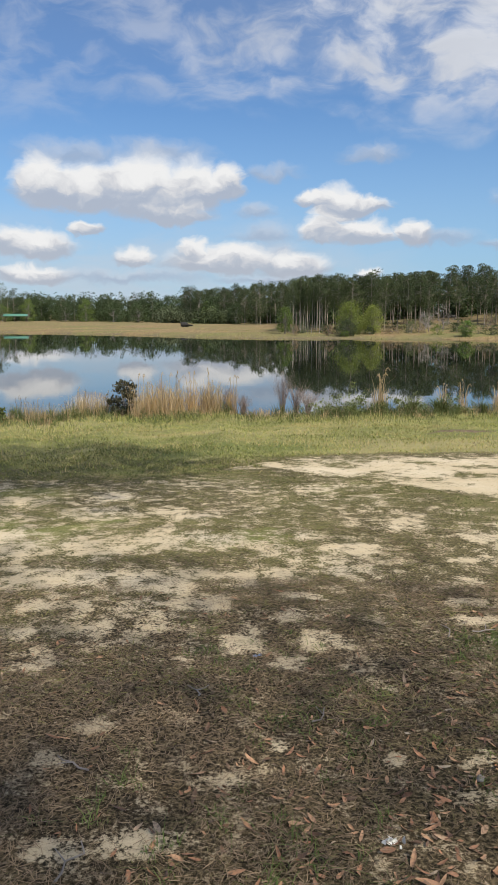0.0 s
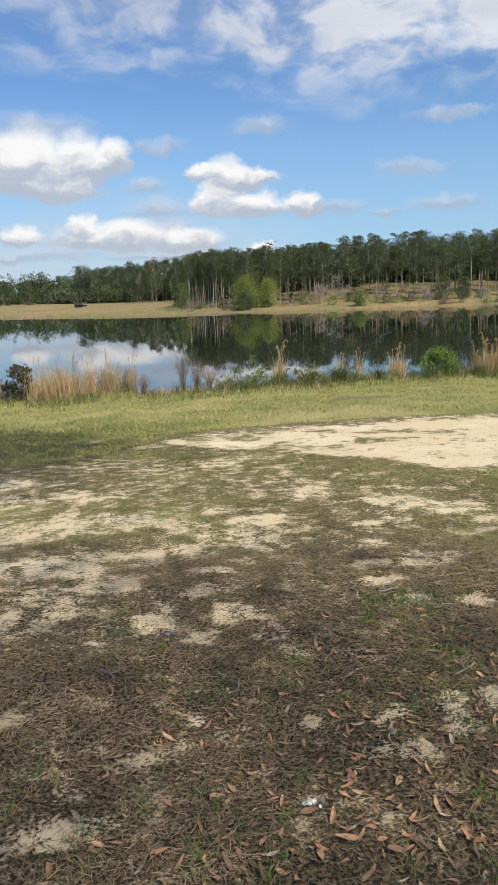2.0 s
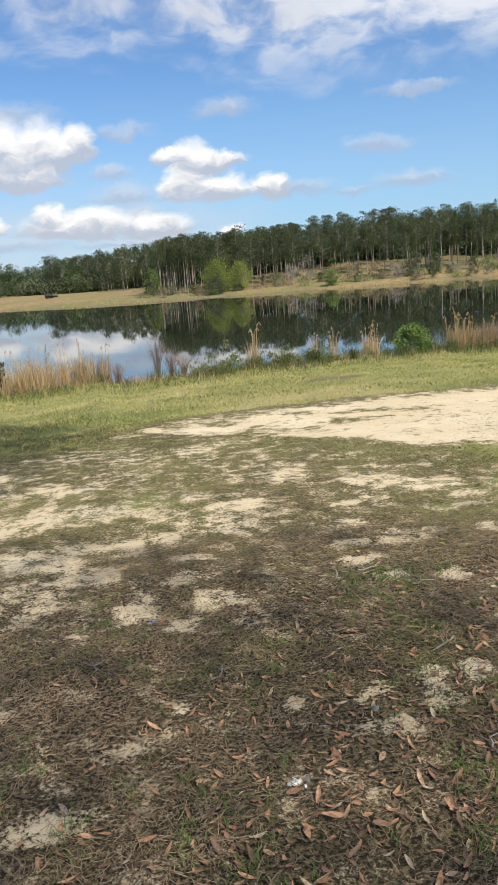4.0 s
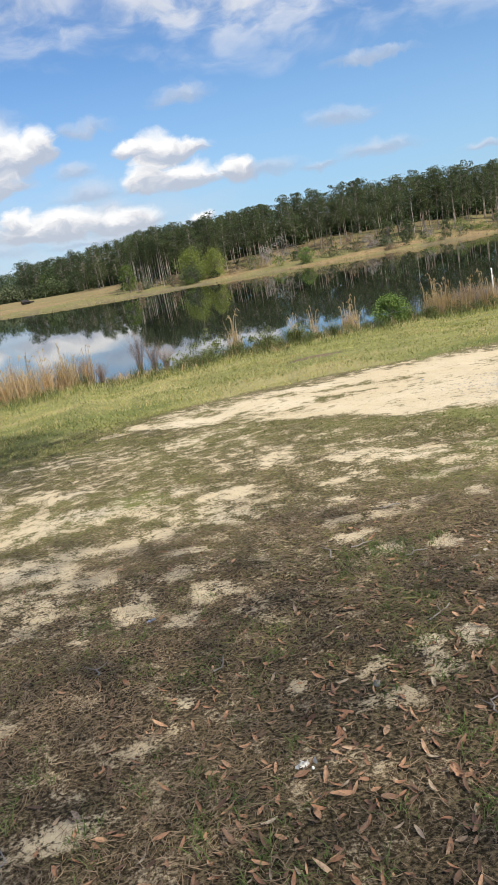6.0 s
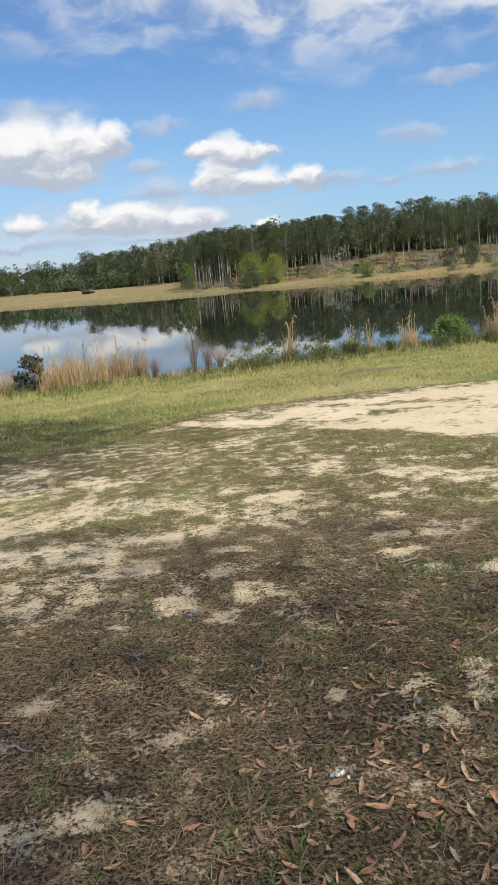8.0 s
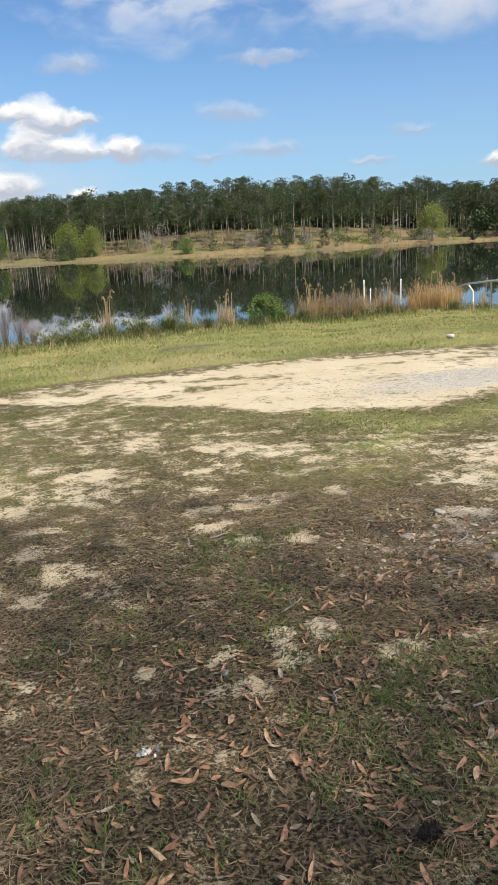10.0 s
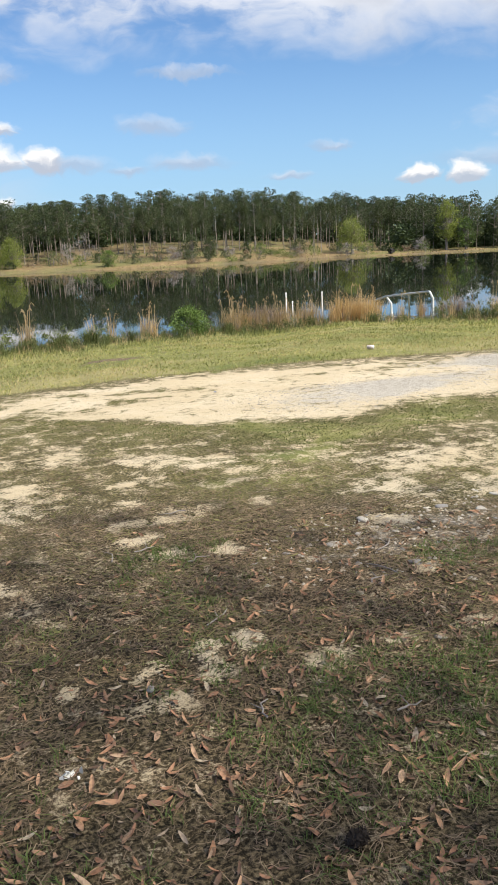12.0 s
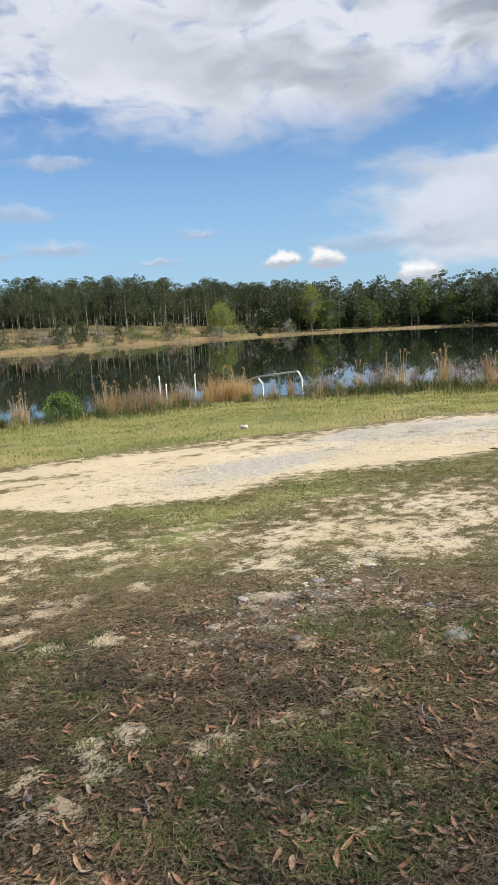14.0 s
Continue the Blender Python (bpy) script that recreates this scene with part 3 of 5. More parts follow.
def cover(x, y):
    """How sandy, gravelly and green the near ground is."""
    r = np.hypot(x, y)
    low, top = np.interp(x, ROAD_X, ROAD_LOW), np.interp(x, ROAD_X, ROAD_TOP)
    wob = 0.55 * (fbm(x * 1.1, y * 1.1, 21) - 0.5)
    road = step(y - low + wob, -0.15, 0.3) * step(top - y + wob * 1.3, -0.2, 0.45) * step(x, -0.8, 0.2)
    rough = fbm(x * 2.3, y * 2.3, 31, 5)
    spots = np.zeros_like(x)
    ux, uy = x + 0.10 * (fbm(x * 4.0, y * 4.0, 33) - 0.5), y + 0.10 * (fbm(x * 4.0, y * 4.0, 34) - 0.5)
    for px, py, rx, ry in SAND_FAR + SAND_MIDDLE + SAND_NEAR + BROAD_SAND:
        spots = np.maximum(spots, 1.75 - 0.8 * np.hypot((ux - px) / rx, (uy - py) / ry))
    spots = spots + 1.9 * (rough - 0.5)
    scatter = step(fbm(x * 1.3, y * 1.7, 41, 5), 0.52, 0.68) * step(r, 2.5, 4.5)
    lawn = np.maximum(step(y - top, 0.0, 0.5) * step(x, -1.6, -0.3), step(r, 9.0, 10.6) * step(-x, -0.7, 0.2))
    sand = np.maximum.reduce([road * np.clip(0.88 + 0.9 * (rough - 0.42) - 0.75 * step(fbm(x * 1.4, y * 3.4, 25, 5), 0.45, 0.66) * step(top - y, 3.2, 0.4), 0, 1), 0.08 + 0.60 * step(spots, 0.05, 1.45), (0.34 + 0.10 * step(x, 2.0, 3.4) + 0.20 * scatter) * step(r, 4.4, 6.0), 0.16 + 0.22 * scatter + (0.05 + 0.14 * step(fbm(x * 2.1, y * 2.9, 43, 5), 0.46, 0.62)) * step(r, 3.2, 4.0) * step(-x, -2.2, 0.2)])
    sand = sand * (0.25 + 0.75 * step(np.hypot((x - 0.6) / 0.5, (y - 2.96) / 0.24), 0.6, 1.3))
    thick = thick_turf(x, y)
    sand = sand * (1 - 0.95 * lawn * (1 - road)) * (1 - 0.72 * thick * (1 - road))
    gravel = np.zeros_like(x)
    for gx, gy, ga, gb in GRAVEL:
        gravel = np.maximum(gravel, 1.1 - np.hypot((x - gx) / ga, (y - gy) / gb))
    gravel = np.clip(gravel * 1.25, 0, 1) * (0.36 + 0.64 * road) * (0.6 + 0.6 * step(fbm(x * 0.9, y * 2.0, 91, 5), 0.38, 0.6))
    belt = step(r, 3.8, 6.0) * (1 - road)
    green = np.clip(np.maximum(lawn, belt * (0.35 + 0.5 * step(fbm(x * 0.8, y * 0.8, 51), 0.4, 0.65))) + (0.05 + 0.2 * step(r, 3.2, 5.0)) * step(fbm(x * 1.5, y * 1.5, 61), 0.5, 0.7), 0, 1)
    green = np.maximum.reduce([green, thick, 0.75 * road])
    return np.clip(sand, 0, 1), gravel, green, lawn * (1 - step(road, 0.3, 0.7))


def build_ground():
    az = np.concatenate([np.arange(-30, 64, 0.25), np.arange(64, 330, 3.0)])
    r = np.concatenate([[0.05], np.geomspace(0.4, 32, 270), np.geomspace(33, 4500, 80)])
    A, R = np.meshgrid(np.radians(az), r)
    x, y = (R * np.sin(A)).ravel(), (R * np.cos(A)).ravel()
    deg = (np.degrees(np.arctan2(x, y)))
    z = land(x, y)
    na, nr = len(az), len(r)
    i, j = np.meshgrid(np.arange(nr - 1), np.arange(na), indexing="ij")
    jn = (j + 1) % na
    quads = np.stack([i * na + j, (i + 1) * na + j, (i + 1) * na + jn, i * na + jn], -1).reshape(-1, 4)
    g = Geo().add(np.stack([x, y, z], 1), quads[:, ::-1], [(0, a + 1, a) for a in range(1, na - 1)])
    me = g.mesh("ground", M_GROUND, True)
    sand, gravel, green, lawn = cover(x, y)
    rr = np.hypot(x, y)
    near = 1 - step(rr, 28, 33)
    dry = step(rr, 50, 70)
    wet = step(-z, 1.75, 2.0) * (1 - dry) + dry * step(-z, 1.85, 2.05)
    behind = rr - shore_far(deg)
    # where pine litter lies; its colour also carries the trees' shade
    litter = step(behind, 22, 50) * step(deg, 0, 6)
    mud = np.clip(1.3 - np.hypot((x - MUD[0]) / MUD[2], (y - MUD[1]) / MUD[3]), 0, 1)
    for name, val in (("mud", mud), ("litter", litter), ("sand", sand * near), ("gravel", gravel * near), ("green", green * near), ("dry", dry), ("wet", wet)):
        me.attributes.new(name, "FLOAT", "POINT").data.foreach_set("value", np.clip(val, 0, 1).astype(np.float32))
    return tagged(new("ground", me), "sandy lakeside ground with patchy grass", "ground", kind="structure")


def build_water():
    az = np.radians(np.arange(-90, 100, 2.0))
    g = Geo()
    r = np.array([19.0, 40, 70, 110, 160, 230])
    A, R = np.meshgrid(az, r)
    n = len(az)
    i, j = np.meshgrid(np.arange(len(r) - 1), np.arange(n - 1), indexing="ij")
    quads = np.stack([i * n + j, i * n + j + 1, (i + 1) * n + j + 1, (i + 1) * n + j], -1).reshape(-1, 4)
    g.add(np.stack([(R * np.sin(A)).ravel(), (R * np.cos(A)).ravel(), np.full(A.size, LAKE_Z)], 1), quads)
    return tagged(new("water", g.mesh("water", M_WATER)), "calm dark lake water mirroring trees and sky", "water", kind="structure")


ground = build_ground()
water = build_water()


# ---------------------------------------------------------------- trees
def at(az, r, lift=0.0):
    x, y = r * math.sin(radians(az)), r * math.cos(radians(az))
    return Vector((x, y, float(land(x, y)) + lift))


def pine_geo(seed, h, bare=0.5, spread=1.0, leaves=56, crowns=44, fat=0.92):
    """A tall pine: bare tapered trunk, short limbs and tufted needle clumps near the top."""
    rng = np.random.default_rng(seed)
    wood, green = Geo(), Geo()
    lean = rng.normal(0, 0.018, 2) * h
    zs = np.linspace(-0.3, h * 0.97, 7)
    spine = [(lean[0] * (z / h) ** 2 + rng.normal(0, 0.05), lean[1] * (z / h) ** 2 + rng.normal(0, 0.05), z) for z in zs]
    wood.tube(spine, [0.17 * (1 - 0.75 * (max(z, 0) / h)) for z in zs], 6, False)
    cs = []
    for i in range(crowns):
        f = bare + (1 - bare) * ((i + rng.uniform(0, 1)) / crowns)
        z = f * h
        reach = spread * (0.165 * h * (1.0 - 0.62 * max(0.0, (f - 0.72) / 0.28)) * rng.uniform(0.35, 1.1)) * (0.45 + 0.55 * min(1, (f - bare) / 0.2))
        a = rng.uniform(0, 2 * math.pi)
        sx, sy = lean[0] * f * f, lean[1] * f * f
        end = (sx + reach * math.cos(a), sy + reach * math.sin(a), z + reach * rng.uniform(0.0, 0.4))
        wood.tube([(sx, sy, z - 0.25), ((sx + end[0]) / 2, (sy + end[1]) / 2, (z + end[2]) / 2 - 0.1), end], [0.07, 0.05, 0.02], 3, False)
        n = int(leaves * 1.6 * rng.uniform(0.6, 1.3))
        size = h * 0.062 * rng.uniform(0.6, 1.35)
        c = rng.normal(size=(n, 3))
        c = c / np.linalg.norm(c, axis=1)[:, None] * rng.uniform(0.3, 1.0, (n, 1)) ** 0.5 * np.array([size * 1.25, size * 1.25, size * 0.72])
        green.leaves(c + np.array(end), 0.225 * fat, rng, 0.5, 1.1, 0.5, True)
    return wood, green


def broad_geo(seed, h, w, leaves=1200, size=0.35, low=0.2, droop=0.0, trunk=0.03, puff=0.15, slim=0.55, tri=False):
    """A broad-leaved tree or bush: forked limbs and a ragged crown of many clumps."""
    rng = np.random.default_rng(seed)
    wood, green = Geo(), Geo()
    top = h * max(low + 0.25, 0.35)
    wood.tube([(0, 0, -0.2), (rng.normal(0, .02) * h, rng.normal(0, .02) * h, top * 0.5), (rng.normal(0, .03) * h, 0, top)],
              [trunk * h, trunk * h * 0.75, trunk * h * 0.5], 7, False)
    clumps = max(10, leaves // 45)
    for i in range(clumps):
        a, f = rng.uniform(0, 2 * math.pi), low + (1 - low) * (i + 0.5) / clumps
        prof = math.sin(math.pi * min(1.0, max(0.02, (f - low) / (1 - low) * 0.82 + 0.16))) ** 0.7
        reach = w * 0.5 * prof * math.sqrt(rng.uniform(0.1, 1.0))
        c0 = np.array([reach * math.cos(a), reach * math.sin(a), f * h * rng.uniform(0.92, 1.02)])
        if puff < 0.3 or i % 4 == 0:
            wood.tube([(0, 0, min(top, c0[2]) * 0.8), tuple(c0 * np.array([.6, .6, .85])), tuple(c0)], [trunk * h * 0.3, trunk * h * 0.18, trunk * h * 0.06], 3, False)
        n = leaves // clumps
        s = w * puff * rng.uniform(0.7, 1.25)
        c = rng.normal(size=(n, 3)) * np.array([s, s, s * 0.7]) * 0.62
        if puff > 0.3:
            c = c / np.linalg.norm(c, axis=1)[:, None] * s * rng.uniform(0, 1, (n, 1)) ** 0.4
        if droop:
            c[:, 2] -= droop * rng.uniform(0, 1, n) ** 1.5
        c = c + c0
        c[:, 2] = np.maximum(c[:, 2], 0.1 * size)
        green.leaves(c, size, rng, 0.25, 1.2, slim, tri)
    return wood, green


def bare_geo(seed, h, w, forks=46, thick=0.02):
    """A leafless shrub or dead tree: forking stems."""
    rng = np.random.default_rng(seed)
    g = Geo()
    for i in range(forks):
        a, lean = rng.uniform(0, 2 * math.pi), rng.uniform(0.05, 1.0)
        hh = h * rng.uniform(0.55, 1.0)
        e = np.array([w * 0.5 * lean * math.cos(a), w * 0.5 * lean * math.sin(a), hh])
        m = e * np.array([0.35, 0.35, 0.5])
        g.tube([(e[0] * .05, e[1] * .05, -0.05), tuple(m), tuple(e)], [thick, thick * 0.6, thick * 0.2], 3, False)
        for j in range(3):
            s = m + (e - m) * rng.uniform(0.1, 0.9)
            t = s + rng.normal(0, 1, 3) * np.array([w, w, h * 0.6]) * 0.12 + np.array([0, 0, h * 0.12])
            g.tube([tuple(s), tuple(t)], [thick * 0.45, thick * 0.15], 3, False)
    return g


def tree_thing(name, geos, leaf, wood_mat, label, category, group=""):
    """A prototype tree at the origin, out of two parts."""
    e = thing(name, (0, 0, 0), label, category, group)
    part("trunk", geos[0], wood_mat, e)
    part("crown", geos[1], leaf, e)
    return e


rnd = random.Random(7)


def stand(az, r, scale=1.0, sink=0.0):
    p = at(az, r, -sink)
    return Matrix.Translation(p) @ pose(0, 0, 0, rnd.uniform(-1.5, 1.5), rnd.uniform(-1.5, 1.5), rnd.uniform(0, 360)) @ Matrix.Diagonal((scale, scale, scale, 1))


def scaled_copy(proto, m):
    """A copy at m, with m's own size."""
    c = copy_thing(proto, m)
    c.matrix_basis = m
    return c


def row_of(protos, spots):
    """Plant each prototype at its first spot and copies at the rest."""
    used = set()
    for i, m in enumerate(spots):
        p = protos[i % len(protos)]
        if p.name in used:
            scaled_copy(p, m)
        else:
            used.add(p.name)
            p["spot"] = i
    for p in protos:
        if "spot" in p:
            m = spots[p["spot"]]
            del p["spot"]
            p.matrix_basis = m


def pine_protos(n, seed, h, label, bare=0.5, spread=1.0, mat=None):
    return [tree_thing("pine_tree", pine_geo(seed + i, h, bare + 0.05 * math.sin(i * 2.1), spread * (0.9 + 0.25 * math.sin(i))), mat or M_PINE, M_PINE_BARK,
                       label, "pine tree", "pines on the far shore") for i in range(n)]


def woods_spots(n, az0, az1, d0, d1, s0, s1, power=1.0):
    """Spots past the far shore, d metres behind its edge."""
    out = []
    for i in range(n):
        az = az0 + (az1 - az0) * (i + rnd.uniform(0, 1)) / n
        d = d0 + (d1 - d0) * rnd.random() ** power
        out.append(stand(az, float(shore_far(az)) + d, rnd.uniform(s0, s1)))
    return out


def far_woods(name, n, seed, az0, az1, d0, d1, h, mat, label, leaves=16, crowns=16, bare=0.4, wood=True, size=0.56):
    """A stretch of wood too dense to count, in one mesh."""
    rng = np.random.default_rng(seed)
    kinds = [pine_geo(seed + 50 + i, h, bare, 1.3, leaves, crowns, 1.35) for i in range(5)] if wood else [
        broad_geo(seed + 70 + i, h * (0.75 + 0.06 * i), 11.0, 560, 0.55, 0.03, puff=0.31, slim=0.75, tri=True) for i in range(5)]
    out, stems = Geo(), Geo()
    for i in range(n):
        az = rng.uniform(az0, az1)
        p = at(az, float(shore_far(az)) + rng.uniform(d0, d1))
        a, s = rng.uniform(0, 6.28), rng.uniform(0.82, 1.12) * size
        rot = np.array([[math.cos(a), -math.sin(a), 0], [math.sin(a), math.cos(a), 0], [0, 0, 1]]) * s
        for src, dst in zip(kinds[i % 5], (stems, out)):
            v = np.concatenate(src.v) @ rot.T + np.array(p)
            dst.add(v, np.concatenate(src.q) if src.q else None, np.concatenate(src.t) if src.t else None)
    e = new(name, out.mesh(name, mat))
    tagged(e, label, "woods", kind="stuff")
    if wood:
        part("trunks", stems, M_PINE_BARK, e)
    return e


# the pine wood on the hill across the lake
PINE_LABEL = "tall pine with bare trunk and tufted green crown"
row_of(pine_protos(8, 100, 19.0, PINE_LABEL, 0.42, 1.2), woods_spots(62, 3.6, 12.5, 10, 62, 0.40, 0.52) + woods_spots(16, 12.0, 38.0, 9, 24, 0.34, 0.50) + woods_spots(100, 11.5, 38.0, 20, 60, 0.36, 0.55))
row_of([tree_thing("pine_tree", pine_geo(170 + i, 19.5, 0.62, 0.9, 50, 30), M_PINE, M_PALE_BARK, "tall slender pine with long pale bare trunk", "pine tree", "pines on the far shore") for i in range(4)],
       woods_spots(20, 2.9, 5.8, 10, 30, 0.40, 0.50) + woods_spots(8, 6.0, 11.0, 20, 40, 0.42, 0.50) + woods_spots(18, 20.0, 37.0, 10, 40, 0.40, 0.52))
row_of(pine_protos(5, 120, 19.0, PINE_LABEL, 0.26, 1.2), woods_spots(42, 37.0, 58.0, 4, 20, 0.32, 0.47))
row_of(pine_protos(4, 140, 17.0, "dense dark green pine at the wood's edge", 0.22, 1.2), woods_spots(26, -4.6, -0.4, 118, 170, 0.58, 0.70) + woods_spots(26, -0.6, 3.6, 84, 135, 0.56, 0.68))
far_woods("far_pine_wood", 240, 200, 3.0, 40.0, 46, 115, 16.8, M_PINE, "dense pine wood on the far hillside", bare=0.12, leaves=26, crowns=22)
far_woods("far_lake_wood", 170, 210, 36.0, 66.0, 7, 62, 15.5, M_PINE, "dense mixed wood along the lake's far end", bare=0.03, leaves=28, crowns=24)
far_woods("lake_undergrowth", 85, 240, 36.0, 66.0, 8, 30, 9.0, M_DISTANT, "dark undergrowth along the lake's far end", wood=False)
far_woods("hill_undergrowth", 110, 230, 3.0, 38.0, 44, 84, 7.5, M_DISTANT, "dark undergrowth between the pines", wood=False)
far_woods("corner_undergrowth", 34, 250, -4.6, 3.0, 110, 165, 7.5, M_PINE, "dark undergrowth at the wood's corner", wood=False)
far_woods("distant_wood", 230, 220, -34.0, 3.6, 125, 205, 16.5, M_DISTANT, "distant green wood beyond the meadow", wood=False, size=0.56)
far_woods("distant_pine_wood", 110, 260, -34.0, 0.0, 125, 200, 18.0, M_PINE, "distant round-topped pines beyond the meadow", bare=0.15, leaves=26, crowns=20, size=0.54)
far_woods("distant_brush", 26, 270, -6.5, -1.2, 116, 124, 8.5, M_SAGE, "grey-green brush at the meadow's edge", wood=False, size=0.5)

# broad-leaved trees and bushes of the far shore: azimuth, distance past the edge, height, width
def far_broad(name, seed, az, d, h, w, mat, label, category, **more):
    e = tree_thing(name, broad_geo(seed, h, w, **{**more, "leaves": int(more["leaves"] * 2.4), "size": more["size"] * 0.6, "tri": True}), mat, M_GREY_BARK, label, category)
    e.location, e.scale = at(az, float(shore_far(az)) + d * 0.6), (0.58, 0.58, 0.58)
    return e


far_broad("willow_tree", 1, 32.7, 12, 10.6, 8.6, M_SPRING, "yellow-green willow with drooping crown by the water", "tree", leaves=2400, size=0.30, low=0.32, droop=2.6)
far_broad("willow_tree", 2, 7.3, 12, 8.6, 7.4, M_SPRING, "round yellow-green willow on the grassy bank", "tree", leaves=3000, size=0.30, low=0.06, droop=0.6, puff=0.22)
far_broad("round_bush", 15, 7.1, 6, 4.2, 6.2, M_PINE, "dark spreading bush under the willow", "bush", leaves=1400, size=0.24, low=0.04)
far_broad("willow_tree", 3, 8.9, 14, 7.6, 5.6, M_SPRING, "fresh green willow beside the bank", "tree", leaves=1800, size=0.3, low=0.06, puff=0.22)
far_broad("young_tree", 4, 2.6, 16, 7.5, 5.0, M_OAKISH, "light green young tree at the wood's corner", "tree", leaves=1100, size=0.3, low=0.1)
far_broad("round_bush", 5, 15.4, 5, 4.2, 4.4, M_BUSH, "dark green round bush on the bank", "bush", leaves=900, size=0.24, low=0.05)
far_broad("young_pine", 6, 21.3, 14, 6.6, 5.6, M_PINE, "bushy dark young pine on the slope", "pine tree", leaves=1000, size=0.3, low=0.05)
far_broad("young_pine", 7, 22.6, 16, 5.6, 4.6, M_PINE, "bushy dark young pine on the slope", "pine tree", leaves=900, size=0.3, low=0.05)
far_broad("young_pine", 8, 25.3, 24, 4.6, 3.4, M_PINE, "small dark pine in dry grass", "pine tree", leaves=600, size=0.26, low=0.1)
far_broad("young_pine", 9, 29.0, 14, 4.8, 4.4, M_PINE, "small dark pine in dry grass", "pine tree", leaves=700, size=0.26, low=0.05)
far_broad("spring_tree", 10, 39.2, 10, 14.0, 7.0, M_SPRING, "tall light green spring tree among pines", "tree", leaves=1600, size=0.4, low=0.25)
far_broad("spring_tree", 11, 40.5, 9, 9.5, 5.4, M_BUSH, "green spring tree at the water's edge", "tree", leaves=1200, size=0.36, low=0.12)
far_broad("spring_tree", 12, 46.8, 12, 15.0, 7.5, M_OAKISH, "tall fresh green tree at the lake's end", "tree", leaves=1500, size=0.42, low=0.25)
far_broad("spring_tree", 13, 43.4, 10, 9.0, 7.0, M_OAKISH, "green broad-leaved tree on the bank", "tree", leaves=1200, size=0.36, low=0.1)
far_broad("spring_tree", 14, 49.0, 10, 9.5, 8.0, M_OAKISH, "green broad-leaved tree on the bank", "tree", leaves=1200, size=0.36, low=0.1)
for i in range(16):
    az = -24 + i * 1.75 + rnd.uniform(-.5, .5)
    far_broad("meadow_tree", 30 + i, az, rnd.uniform(180, 215), rnd.uniform(9, 14), rnd.uniform(9, 13), rnd.choice([M_OAKISH, M_DISTANT, M_DISTANT]),
              "green broad-leaved tree behind the meadow", "tree", leaves=700, size=0.6, low=0.05)
for i in range(84):
    az = 3.5 + i * 0.42 + rnd.uniform(-.6, .6)
    far_broad("slope_bush", 600 + i, az, rnd.uniform(3, 50) if i % 2 else rnd.uniform(2, 20), rnd.uniform(1.2, 3.8), rnd.uniform(2.6, 6.0), rnd.choice([M_PINE, M_DISTANT, M_OAKISH, M_GREYTWIG, M_BROWN, M_SAGE]),
              "low scrubby bush in dry grass", "bush", leaves=260, size=0.22, low=0.03)
for i, (az, d, h, w) in enumerate([(13.8, 22, 8.0, 7.0), (20.0, 12, 4.0, 5.0), (37.5, 10, 4.0, 5.0), (12.6, 18, 5.5, 5.0)]):
    far_broad("bare_tree", 80 + i, az, d, h, w, M_GREYTWIG, "leafless pale grey tree in front of pines", "tree", leaves=420, size=0.55, low=0.12, slim=0.07, trunk=0.02)
e = tree_thing("pale_pine", pine_geo(90, 19.5, 0.72, 0.7, 18, 10), M_PINE, M_PALE_BARK, "pale bare-trunked pine standing out from the wood", "pine tree")
e.location, e.scale = at(30.0, float(shore_far(30.0)) + 12), (0.36, 0.36, 0.36)
# a closer row of tall trees past the meadow
row_of(pine_protos(3, 160, 18.0, "tall dark tree beside the shelter", 0.15, 1.3), [stand(az, 235 + d * 0.5, s * 0.5) for az, d, s in
       [(-17.6, 30, 1.35), (-18.4, 20, 1.5), (-19.3, 40, 1.6), (-16.6, 60, 1.15), (-20.5, 30, 1.6)]])

# unseen trees added behind the way in, whose shade falls over the near ground


def shade_pine(seed, x, y, h, w, leaves, ox=0.0, oy=0.0):
    """A thin, even crown on a tall trunk."""
    rng = np.random.default_rng(seed)
    wood, green = Geo(), Geo()
    wood.tube([(0, 0, -0.3), (0.1, 0.05, h * 0.35), (0.0, 0.1, h * 0.7)], [0.08, 0.05, 0.012], 8, False)
    for i in range(9):
        a, d = i * 2.4, w * 0.5 * math.sqrt((i + 0.5) / 9)
        wood.tube([(0, 0.1, h * 0.6), (ox + d * 0.5 * math.cos(a), oy + d * 0.5 * math.sin(a), h * 0.7), (ox + d * math.cos(a), oy + d * math.sin(a), h * (0.75 + 0.015 * i))], [0.012, 0.009, 0.005], 4, False)
    a, d = rng.uniform(0, 2 * math.pi, leaves), w * 0.5 * np.sqrt(rng.uniform(0, 1, leaves))
    green.leaves(np.stack([ox + d * np.cos(a), oy + d * np.sin(a), h * (0.78 + 0.05 * rng.normal(size=leaves))], 1), 0.074, rng, 0.25, 1.2, 0.5)
    e = tree_thing("shade_pine", (wood, green), M_PINE, M_PINE_BARK, "unseen thin-crowned pine added to shade the ground", "pine tree")
    e.location = (x, y, float(land(x, y)))


